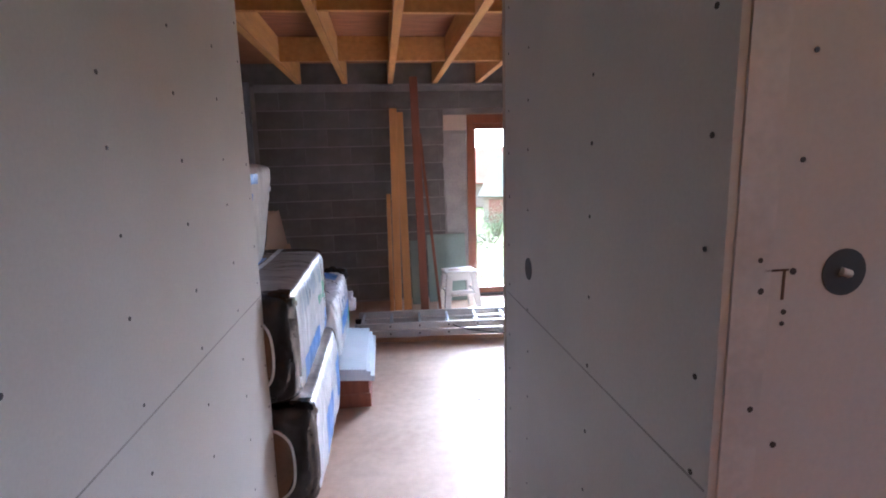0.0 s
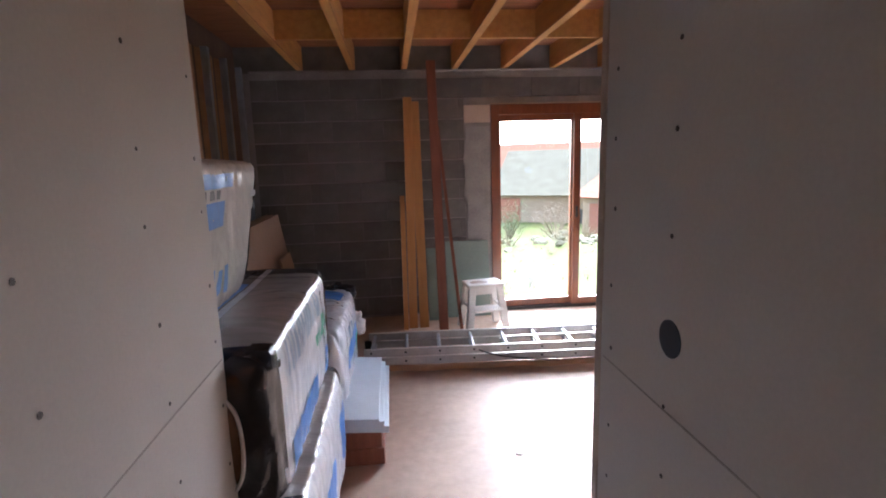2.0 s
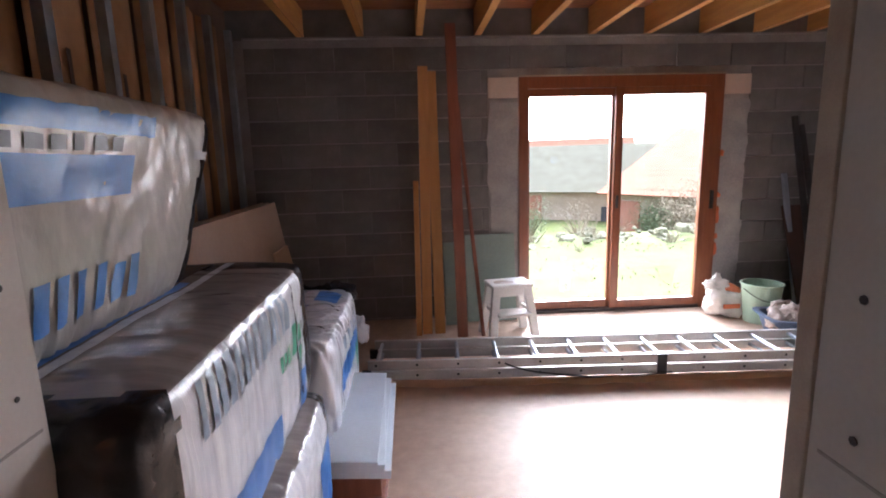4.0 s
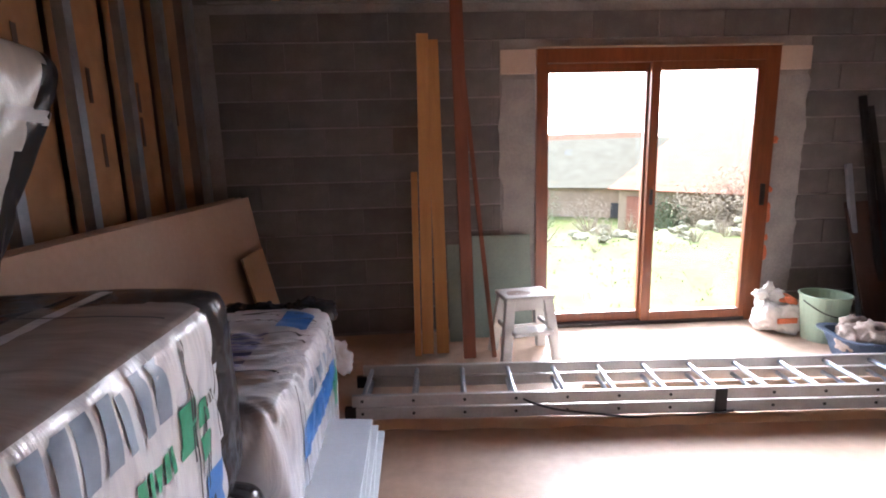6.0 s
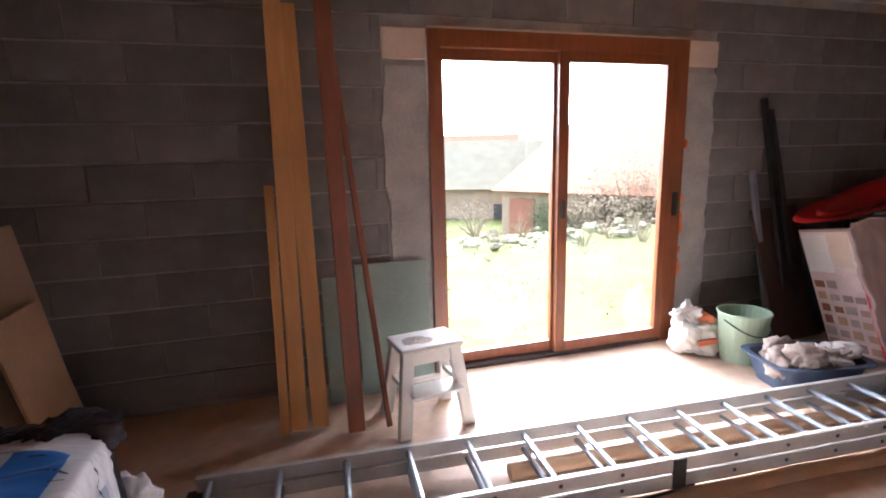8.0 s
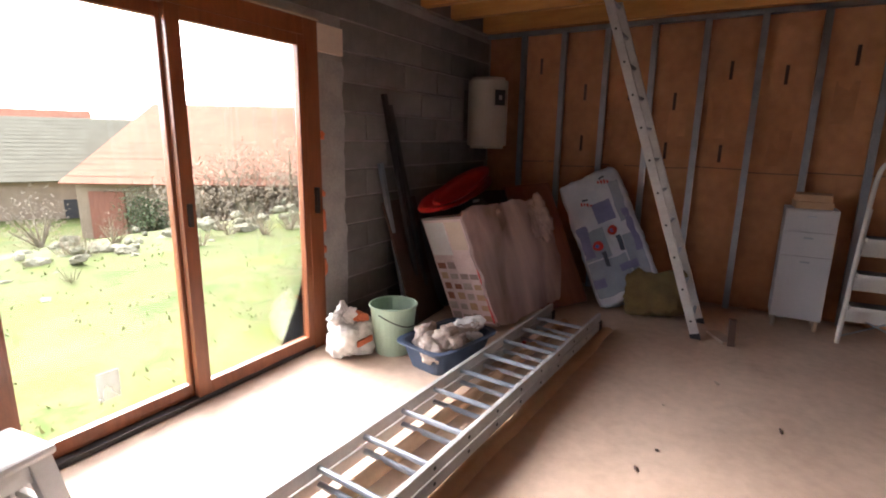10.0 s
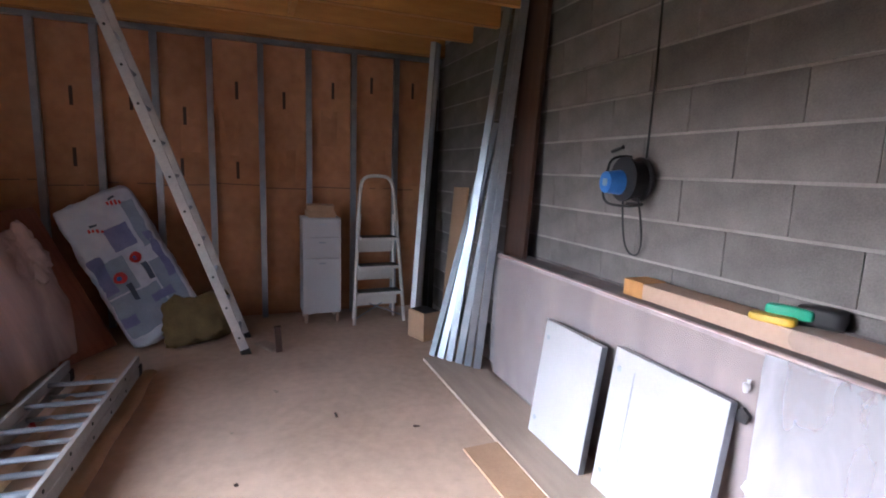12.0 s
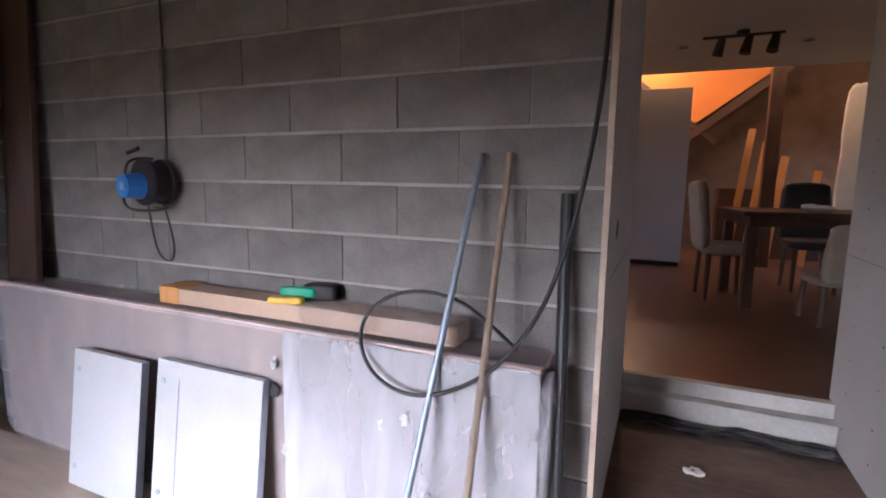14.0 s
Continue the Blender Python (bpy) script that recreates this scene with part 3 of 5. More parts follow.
part("sack", soft_box(0.30, 0.25, 0.25, 18, 0.05, 0.026, 3.0, 2.8, 9.0), "whiteplastic", bag, smooth=True)
part("print_patch", box(-0.08, 0.07, -0.134, -0.118, 0.09, 0.13, 0.003), "orange", bag)
part("neck", soft_box(0.16, 0.08, 0.15, 14, 0.0, 0.034, 8.0, 2.4, 13.0), "whiteplastic", bag, smooth=True, m=pose(-0.05, 0, 0.21, 0, -24, 0))
part("print_band", soft_box(0.13, 0.09, 0.06, 8, 0.02, 0.016, 5.0, 2.6, 14.0), "orange", bag, smooth=True, m=pose(0.03, -0.03, 0.215, 0, 20, 0))


def bucket(m):
    ob = empty("bucket", m, "dusty pale green plastic bucket", "bucket")
    bm = cyl((0, 0, 0.0), (0, 0, 0.34), 0.125, 0.16, 28, False)
    add_cyl(bm, (0, 0, 0.33), (0, 0, 0.008), 0.155, 0.12, 28, False)
    add_cyl(bm, (0, 0, 0.0), (0, 0, 0.008), 0.125, 0.125, 28, True)
    part("shell", bm, "bucket", ob, smooth=False)
    pts = [(0.163 * math.cos(a), 0.163 * math.sin(a), 0.336) for a in [k * math.pi / 8 for k in range(16)]]
    tube("rim", pts, 0.008, "bucket", ob, cyclic=True)
    tube("handle", [(-0.165, 0, 0.30), (-0.14, -0.12, 0.24), (0, -0.18, 0.20), (0.14, -0.12, 0.24), (0.165, 0, 0.30)], 0.004, "metaldark", ob)
    return ob


bucket(pose(3.02, 5.48, 0))
tub = empty("mortar_tub", pose(3.08, 5.08, 0, 0, 0, -12), "dark blue plastic tub heaped with dusty rags", "tub")
bm = bmesh.new()
rings = []
for z, sx, sy in ((0.0, 0.23, 0.14), (0.165, 0.285, 0.185), (0.168, 0.315, 0.215), (0.178, 0.315, 0.215), (0.175, 0.275, 0.178), (0.012, 0.222, 0.132)):
    rings.append([bm.verts.new((sx * math.copysign(abs(math.cos(a)) ** 0.35, math.cos(a)), sy * math.copysign(abs(math.sin(a)) ** 0.35, math.sin(a)), z)) for a in [(i + 0.5) * math.tau / 28 for i in range(28)]])
for ra, rb in zip(rings[:-1], rings[1:]):
    for i in range(28):
        bm.faces.new((ra[i], ra[(i + 1) % 28], rb[(i + 1) % 28], rb[i]))
bm.faces.new(rings[0][::-1])
bm.faces.new(rings[-1])
part("shell", bm, "navy", tub)
for k in range(13):
    r = random.Random(k + 20)
    tagged(part("rag", soft_box(r.uniform(0.12, 0.26), r.uniform(0.08, 0.16), r.uniform(0.06, 0.11), 8, 0.05, 0.03, k, 2.2, 12.0), "rag" if k % 6 else "whiteplastic", smooth=True,
                m=pose(3.08 + r.uniform(-0.21, 0.21), 5.08 + r.uniform(-0.10, 0.10), 0.09 + r.uniform(0, 0.09), r.uniform(-25, 25), r.uniform(-25, 25), r.uniform(0, 180))),
           "crumpled dusty beige rag in the tub", "rag", "rags in the tub")

for foot, top, ln, mt, about in (((3.70, 5.68, 0.0), (3.52, 5.93, 1.78), 1.79, "metaldark", "tall dark batten leaning on the block wall"), ((3.80, 5.66, 0.0), (3.59, 5.93, 1.70), 1.72, "metaldark", "tall dark metal bar leaning on the block wall"), ((3.55, 5.72, 0.0), (3.47, 5.93, 1.26), 1.27, "galv", "shorter grey metal pipe leaning on the block wall")):
    leaning("dark_batten", 0.045, 0.03, ln, foot, top, mt, about, "batten", "battens in the corner")
leaning("dark_sheet", 0.45, 0.02, 1.0, (3.72, 5.62, 0.0), (3.68, 5.92, 1.0), "darkwood", "dark board leaning on the block wall", "board")

# stacked furniture in the corner
wb = empty("wrapped_flatpack", pose(3.665, 4.985, 0.06, 0, 0, -10) @ pose(0, 0, 0, -9, 0, 0), "patterned cardboard flat-pack wrapped in pinkish film, leaning", "box")
LEAN = Matrix(((1, 0, -0.10, 0), (0, 1, 0.20, 0), (0, 0, 1, 0), (0, 0, 0, 1)))


def pack_part(name, bm, material, label="", smooth=False):
    """A part of the leaning flat-pack, skewed with the slumped stack."""
    bmesh.ops.transform(bm, matrix=LEAN, verts=bm.verts[:])
    return part(name, bm, material, wb, label, smooth)


pack_part("carton", box(0, 1.16, 0.0, 0.42, 0.0, 0.86, 0.01), "packboard")
pack_part("printed_side", box(-0.003, -0.0005, 0.01, 0.41, 0.02, 0.84), "pink", "pinkish patterned side")
pr = random.Random(9)
for r in range(6):
    for c in range(4):
        y0, z0 = 0.022 + c * 0.098 + pr.uniform(-0.006, 0.006), 0.04 + r * 0.082
        if r < 5 or c > 1:
            pack_part("printed_block", box(-0.006, -0.003, y0, y0 + pr.uniform(0.06, 0.082), z0, z0 + pr.uniform(0.04, 0.06)), pr.choice(("card", "redwood", "packboard", "rag")))
pack_part("label_sheet", box(-0.006, -0.003, 0.20, 0.40, 0.56, 0.82), "whiteplastic", "pale paper label")
pack_part("colour_panel", box(-0.0065, -0.003, 0.03, 0.185, 0.60, 0.82), "pad", "pale beige printed panel")
pack_part("red_edge", box(-0.007, -0.003, 0.004, 0.016, 0.03, 0.50), "red", "thin red printed edge")
pack_part("film", bmesh_shift(soft_box(1.19, 0.03, 0.92, 24, 0.02, 0.022, 2.0, 8.0, 7.0), (0.58, -0.012, 0)), "filmpink", "wrinkled translucent film", True)
pack_part("film_fold", bmesh_shift(soft_box(0.30, 0.06, 0.34, 16, 0.0, 0.05, 7.0, 3.0, 9.0), (1.02, -0.03, 0.56)), "filmpink", "bunched milky film at the corner", True)
leaning("leaning_wood_sheet", 0.95, 0.03, 1.12, (4.35, 5.15, 0.0), (4.6, 5.75, 1.1), "darkwood", "dark brown wooden panel leaning in the corner", "panel", "panels in the corner", -20)
leaning("leaning_wood_sheet", 0.5, 0.025, 1.2, (4.62, 4.75, 0.0), (4.95, 5.35, 1.12), "redwood", "red-brown wooden panel leaning in the corner", "panel", "panels in the corner", -35)

ip = empty("insulation_pack", pose(4.72, 4.12, 0.01), "insulation roll pack in blue-printed film leaning on studs", "insulation")
u = Vector((0.33, 0.47, 0.82)).normalized()
w = Vector((0.18, -0.88, 0.44))
w = (w - u * w.dot(u)).normalized()
q = Matrix((w, u.cross(w), u)).transposed().to_4x4()
q.translation = (4.80, 4.22, 0.10)
ip.matrix_basis = q
ROLL = (0.56, 0.26, 1.22, 0.015, 0.011, 6.0, 9.0, 6.0, 0.012)
part("roll", soft_box(0.56, 0.26, 1.22, 40, *ROLL[3:]), "bagblue", ip, smooth=True)
part("wool_end", soft_box(0.46, 0.22, 0.36, 10, 0.0, 0.03, 4.0, 6.0, 7.0), "wool", ip, "exposed green-brown glass wool end", smooth=True, m=pose(0.13, -0.045, -0.17, 0, 20, 0))


def roll_print(name, a0, a1, b0, b1, material, disc=False):
    """A print on the roll's front film; ranges run from -1 to 1."""
    bm = bmesh.new()
    if disc:
        bmesh.ops.create_circle(bm, cap_ends=True, cap_tris=True, segments=20, radius=0.5)
    else:
        bmesh.ops.create_grid(bm, x_segments=max(2, int((a1 - a0) * 12)), y_segments=max(2, int((b1 - b0) * 22)), size=0.5)
    for v in bm.verts:
        p = soft_point(Vector((a0 + (v.co.x + 0.5) * (a1 - a0), -1, b0 + (v.co.y + 0.5) * (b1 - b0))), *ROLL)
        v.co = p + Vector((0, {"greyblue": -0.0035, "violet": -0.0055}.get(material, -0.008), 0))
    part(name, bm, material, ip, smooth=True)


for a0, a1, b0, b1 in ((-0.93, 0.35, -0.92, -0.36), (-0.93, -0.05, -0.34, 0.12), (0.40, 0.92, -0.90, -0.1), (0.55, 0.9, 0.1, 0.75)):
    roll_print("pale_blue_print", a0, a1, b0, b1, "greyblue")
for a0, a1, b0, b1 in ((-0.15, 0.45, 0.18, 0.50), (-0.92, -0.55, -0.30, 0.22), (0.05, 0.62, -0.62, -0.50), (-0.9, -0.5, -0.75, -0.62), (0.70, 0.92, -0.4, 0.3)):
    roll_print("violet_print", a0, a1, b0, b1, "violet")
for a, b in ((0.22, 0.02), (-0.36, -0.14)):
    roll_print("round_mark", a - 0.17, a + 0.17, b - 0.075, b + 0.075, "red", True)
    roll_print("mark_core", a - 0.09, a + 0.03, b - 0.03, b + 0.03, "blue", True)
    roll_print("dark_bar", a + 0.02, a + 0.16, b - 0.34, b - 0.10, "navy")
for a, b in ((-0.45, 0.52), (0.28, 0.78)):
    for k in range(4):
        roll_print("red_letter_bar", a + 0.09 * k, a + 0.09 * k + 0.055, b - 0.02 * k, b + 0.055 - 0.02 * k, "red")
    roll_print("navy_mark", a + 0.08, a + 0.26, b + 0.06, b + 0.10, "navy")

rk = empty("garden_tub_stack", pose(4.32, 5.73, 0), "stack of black tubs topped by red plastic trays", "tubs")
part("black_tub", soft_box(0.90, 0.36, 0.92, 6, 0.0, 0.01, 1.0, 6.0), "black", rk, smooth=True)
for k, (dz, tilt, rr) in enumerate(((0.99, -9, 0.60), (1.05, -15, 0.48))):
    bm = bmesh.new()
    seg = 36
    rings = []
    for s, (rad, z) in enumerate(((1.0, 0.0), (0.97, 0.03), (0.80, -0.02), (0.55, -0.06), (0.0, -0.07))):
        rings.append([bm.verts.new((rr * rad * math.cos(a), rr * 0.24 * rad * math.sin(a), z)) for a in [i * math.tau / seg for i in range(seg)]] if rad else [bm.verts.new((0, 0, z))])
    for a, b in zip(rings[:-1], rings[1:]):
        for i in range(seg):
            j = (i + 1) % seg
            bm.faces.new((a[i], a[j], b[j], b[i]) if len(b) > 1 else (a[i], a[j], b[0]))
    part("red_tray", bm, "red", rk, smooth=True, m=pose(-0.18 + 0.08 * k, -0.12, dz, 12, tilt, 0))
part("white_tag", box(-0.38, -0.28, -0.375, -0.365, 0.95, 0.97), "white", rk)
for k in range(6):
    part("rib", cyl((-0.42 + 0.05 * k, -0.185, 0.35), (-0.42 + 0.05 * k, -0.185, 0.90), 0.009, n=8), "metaldark", rk)
wh = empty("water_heater", pose(4.93, 5.74, 1.36), "white cylindrical water heater on the block wall, coloured darker for its dim corner", "water heater")
bm = cyl((0, 0, 0), (0, 0, 0.66), 0.19, n=36)
bmesh.ops.bevel(bm, geom=[e for e in bm.edges if abs(e.verts[0].co.z - e.verts[1].co.z) < 1e-4], offset=0.03, segments=3, affect="EDGES")
part("tank", bm, "heater", wh, smooth=False)
part("dark_label", box(-0.05, 0.06, -0.200, -0.187, 0.40, 0.54, 0.003), "black", wh, m=pose(0, 0, 0, 0, 0, -30))
part("logo_dot", box(-0.012, 0.02, -0.206, -0.200, 0.45, 0.49, 0.002), "heater", wh, m=pose(0, 0, 0, 0, 0, -30))
part("bracket", box(-0.06, 0.06, 0.17, 0.235, 0.1, 0.55), "metaldark", wh)

# leaning ladder by the studs
ll = ladder("leaning_ladder", 11, 0.25, 0.40, 1, "grey aluminium ladder leaning up against the joists", Matrix())
d = (Vector((4.42, 4.60, 2.74)) - Vector((4.42, 3.66, 0.02))).normalized()
mm = Matrix((d, Vector((1, 0, 0)), d.cross(Vector((1, 0, 0))))).transposed().to_4x4()
mm.translation = (4.42, 3.66, 0.03)
ll.matrix_basis = mm
leaning("wood_offcut", 0.05, 0.05, 0.20, (4.40, 3.45, 0.0), (4.40, 3.46, 0.2), "darkwood", "short dark timber offcut standing on the floor", "offcut")
tagged(part("wedge_board", box(-0.12, 0.12, -0.05, 0.05, 0, 0.02, 0.003), "palewood", m=pose(4.52, 3.52, 0.001, 0, 0, 30)), "small pale board lying by the ladder foot", "offcut")

# cabinet and its boxes
cb = empty("drawer_cabinet", pose(5.07, 2.865, 0), "narrow white cabinet with two drawers and a door", "cabinet")
part("body", box(0.0, 0.27, 0, 0.34, 0.09, 0.965, 0.003), "white", cb)
for z0, z1 in ((0.10, 0.60), (0.61, 0.79), (0.80, 0.955)):
    f = part("door" if z0 < 0.2 else "drawer_front", box(-0.018, -0.002, 0.004, 0.336, z0, z1, 0.003), "white", cb)
    part("handle", box(-0.028, -0.018, 0.14, 0.20, z1 - 0.05, z1 - 0.038, 0.002), "galv", f)
for x in (0.03, 0.24):
    for y in (0.03, 0.31):
        part("leg", cyl((x, y, 0), (x, y, 0.09), 0.016), "palewood", cb)
for k, (z, a) in enumerate(((0.966, 4), (1.022, -5))):
    tagged(part("cardboard_box", box(-0.11, 0.11, -0.12, 0.12, 0, 0.055, 0.004), "card", m=pose(5.20, 3.035, z, 0, 0, a)), "small flat brown cardboard box on the cabinet", "box", "boxes on the cabinet")

# step ladder
sl = empty("step_ladder", pose(4.93, 2.53, 0, 0, 0, 4), "white folding step ladder with three grey steps", "step ladder")
tube("front_frame", [(0, -0.24, 0.0), (0.05, -0.215, 0.45), (0.10, -0.185, 0.9), (0.14, -0.16, 1.25), (0.145, -0.12, 1.34), (0.145, 0, 1.355), (0.145, 0.12, 1.34), (0.14, 0.16, 1.25), (0.10, 0.185, 0.9), (0.05, 0.215, 0.45), (0, 0.24, 0.0)], 0.016, "whiteplastic", sl)
for k, z in enumerate((0.28, 0.52, 0.78)):
    h = 0.21 - 0.02 * k
    x = 0.035 + 0.025 * k
    part("step", box(x - 0.05, x + 0.10, -h, h, z - 0.015, z + 0.015, 0.005, pose(0, 0, 0)), "whiteplastic", sl)
    part("tread", box(x - 0.046, x + 0.096, -h + 0.01, h - 0.01, z + 0.016, z + 0.02), "metaldark", sl, "dark ribbed tread")
    part("riser_panel", box(x + 0.10, x + 0.105, -h, h, z - 0.14, z - 0.01), "whiteplastic", sl)
for s in (-1, 1):
    part("rear_leg", cyl((0.20, s * 0.20, 0), (0.13, s * 0.16, 1.0), 0.012), "whiteplastic", sl)
part("brace", cyl((0.03, -0.22, 0.05), (0.19, 0.19, 0.2), 0.006), "galv", sl)
part("brace", cyl((0.03, 0.22, 0.05), (0.19, -0.19, 0.2), 0.006), "galv", sl)


# metal profiles
def profile(ln, foot, top, spin, label, group, material="galv"):
    ob = leaning("metal_profile", 0.05, 0.04, ln, foot, top, material, label, "metal profile", group, spin)
    bm = channel(ln, 0.05, 0.038)
    ob.data.clear_geometry()
    bm.to_mesh(ob.data)
    bm.free()
    return ob


for k in range(4):
    profile(2.62, (4.90 + 0.055 * k, 2.22 - 0.035 * k, 0), (5.17 + 0.03 * k, 1.99 - 0.025 * k, 2.6), 228 + 6 * k, "tall galvanised stud profile leaning in the corner, window glint in its colour", "tall metal profiles", "brightzinc")
for k in range(2):
    leaning("dark_post", 0.06, 0.05, 2.1 - 0.3 * k, (5.14, 2.03 - 0.06 * k, 0), (5.30, 1.92 - 0.03 * k, 2.1), "metaldark", "dark metal post leaning in the corner", "post", "dark posts")
for k, ln in enumerate((1.74, 1.80, 2.58, 1.95, 2.55, 2.62)):
    fx, fy = 3.94 - 0.062 * k, 2.36 - 0.045 * k
    profile(ln, (fx, fy, 0.022), (fx + 0.10 - 0.03 * k, 1.90 + 0.005 * k, ln), 215 + 7 * k, "galvanised stud profile leaning on the block wall", "metal profiles")
# tall thin dark strip between the profiles and the wrapped pack
leaning("dark_strip", 0.27, 0.03, 2.6, (3.50, 1.99, 0.022), (3.50, 1.87, 2.6), "darkwood", "tall dark strip leaning on the block wall", "board")
leaning("brown_board", 0.30, 0.02, 1.28, (4.62, 1.98, 0.0), (4.66, 1.87, 1.28), "card", "brown fibreboard leaning on the block wall", "board")
cbx = empty("cardboard_carton", pose(4.45, 2.26, 0, 0, 0, 20), "small open brown carton on the floor", "box")
part("carton", box(-0.11, 0.11, -0.09, 0.09, 0, 0.24, 0.004), "card", cbx)
part("flap", box(-0.11, 0.11, 0.0, 0.12, 0, 0.004, 0, pose(0, 0.085, 0.242, 25)), "card", cbx)
# black plate that paints the carton's shaded inside
part("opening_shade", box(-0.10, 0.10, -0.08, 0.08, 0.238, 0.243), "black", cbx)

# ---- wrapped pack along the block wall ----
tagged(part("floor_board", box(1.3, 3.93, 2.07, 2.44, 0.001, 0.022, 0.002), "palewood"), "pale dusty board lying along the wall", "board")
tagged(part("cardboard_sheet", box(-0.28, 0.28, -0.10, 0.10, 0, 0.012, 0.002), "card", m=pose(2.42, 2.53, 0.002, 0, 0, 2)), "flat brown cardboard sheet on the floor", "cardboard")
wp = empty("wrapped_pack", pose(0.62, SOUTH, 0), "long brown panel pack wrapped in cloudy plastic film", "panel pack")
part("pack", box(0, 2.92, 0.01, 0.215, 0.024, 0.862, 0.008), "packboard", wp)
part("edge_cap", box(0.0, 2.92, 0.19, 0.221, 0.850, 0.874, 0.005), "pink", wp, "pale edge under film")
part("film_front", soft_box(2.96, 0.010, 0.85, 16, 0.0, 0.002, 5.0, 12.0, 6.0), "film", wp, "cloudy wrinkled film", smooth=True, m=pose(1.46, 0.2285, 0.02))
part("film_sheet", soft_box(0.98, 0.004, 0.85, 24, 0.0, 0.002, 8.0, 40.0, 8.0), "filmheavy", wp, "bunched milky film", smooth=True, m=pose(0.485, 0.242, 0.022))
# black patch painting the dark behind a tear in the film
part("torn_hole_shade", cyl((1.02, 0.236, 0.63), (1.02, 0.250, 0.63), 0.03, n=5), "black", wp)
part("film_top", soft_box(2.94, 0.2, 0.014, 10, 0.0, 0.006, 7.0, 9.0, 6.0), "film", wp, smooth=True, m=pose(1.46, 0.11, 0.864))
part("film_end", soft_box(0.05, 0.22, 0.80, 8, 0.0, 0.03, 9.0, 5.0, 8.0), "filmheavy", wp, "bunched white film at the end", smooth=True, m=pose(-0.015, 0.12, 0.03))
r = random.Random(3)
for k in range(7):
    x, z = r.uniform(0.3, 1.3), r.uniform(0.35, 0.75)
    part("tape_scrap", soft_box(r.uniform(0.012, 0.03), 0.006, r.uniform(0.02, 0.06), 3, 0, 0.01, k, 2.5, 30.0), "white", wp, m=pose(x, 0.245, z, 0, r.uniform(-30, 30), 0))
lb = empty("long_carton", pose(0.92, SOUTH + 0.04, 0.882), "long flat brown carton in clear film on the pack", "box")
part("carton", box(0, 1.42, 0.0, 0.13, 0, 0.07, 0.006), "tanboard", lb)
part("film", soft_box(0.7, 0.15, 0.085, 10, 0.0, 0.01, 3.0, 5.0, 9.0), "film", lb, smooth=True, m=pose(0.33, 0.065, -0.002))
part("end_tape", box(1.31, 1.43, -0.002, 0.132, -0.001, 0.074, 0.003), "plank", lb)
hc = empty("clamp_tool", pose(1.62, SOUTH + 0.10, 0.954, 0, 0, 20), "black tool with green and yellow handles", "tool")
part("body", soft_box(0.14, 0.09, 0.07, 6, 0.0, 0.006, 1.0), "black", hc, smooth=True, m=pose(-0.08, -0.02, 0))
part("handle", soft_box(0.14, 0.05, 0.04, 6, 0.0, 0.004, 2.0), "green", hc, smooth=True, m=pose(0.0, 0.02, 0.02))
part("handle", soft_box(0.14, 0.05, 0.03, 6, 0.0, 0.004, 3.0), "yellow", hc, smooth=True, m=pose(0.04, 0.06, 0))


def panel(x0, x1, yb, h, label):
    ob = empty("cupboard_door", pose(x0, yb, 0.024, 7, 0, 0), label, "panel", "white panels")
    w = x1 - x0
    part("slab", box(0, w, -0.034, 0.0, 0, h, 0.003), "white", ob)
    part("edge_band", box(-0.0015, 0.0, -0.034, 0.0, 0.004, h - 0.004), "galv", ob)
    for z in (0.09, h - 0.09):
        part("hinge_hole", cyl((w - 0.04, 0.0005, z), (w - 0.04, 0.002, z), 0.013), "galv", ob)
    return ob


p1 = panel(2.30, 2.755, 2.225, 0.63, "plain white cupboard panel leaning on the wrapped pack")
p2 = panel(1.66, 2.235, 2.20, 0.655, "white cupboard door with a grooved line, leaning")
part("groove", box(0.44, 0.444, 0.0005, 0.0015, 0.08, 0.58), "galv", p2)

# cable reel
cr = empty("cable_reel", pose(2.46, SOUTH + 0.005, 1.41, 0, 0, -6) @ Matrix.Scale(0.85, 4), "black cable reel with blue socket face on the wall", "cable reel")
part("drum", add_cyl(cyl((0, 0.03, 0), (0, 0.045, 0), 0.125, n=28), (0, 0.13, 0), (0, 0.145, 0), 0.125, n=28), "black", cr)
part("cable_coil", cyl((0, 0.045, 0), (0, 0.13, 0), 0.10, n=28), "black", cr)
part("socket_face", cyl((0, 0.145, 0), (0, 0.235, 0), 0.070, 0.060, n=24), "blue", cr, m=pose(0.03, 0, -0.02))
part("socket_lid", box(-0.02, 0.02, 0.235, 0.241, -0.02, 0.02, 0.003), "greyblue", cr, m=pose(0.03, 0, -0.02))
tube("stand", [(0.13, 0.01, 0.13), (0.10, 0.16, 0.14), (0.13, 0.17, 0.02), (0.13, 0.19, -0.14), (-0.10, 0.19, -0.15), (-0.12, 0.04, -0.13), (0.10, 0.03, -0.14)], 0.008, "black", cr)
part("grip", cyl((0.10, 0.16, 0.155), (0.0, 0.16, 0.175), 0.011), "black", cr)
tube("cable", [(-0.02, 0.02, 0.1), (-0.03, 0.015, 0.5), (-0.02, 0.012, 0.9), (-0.025, 0.012, 1.3)], 0.006, "black", cr)
tube("cable", [(-0.06, 0.08, -0.1), (-0.08, 0.04, -0.3), (-0.05, 0.03, -0.44), (0.06, 0.04, -0.43), (0.09, 0.06, -0.28), (0.08, 0.08, -0.1)], 0.006, "black", cr)


def pole(foot, top, r, material, label):
    return tagged(part("pole", cyl(foot, top, r, n=12), material, smooth=False), label, "pole", "poles by the doorway")


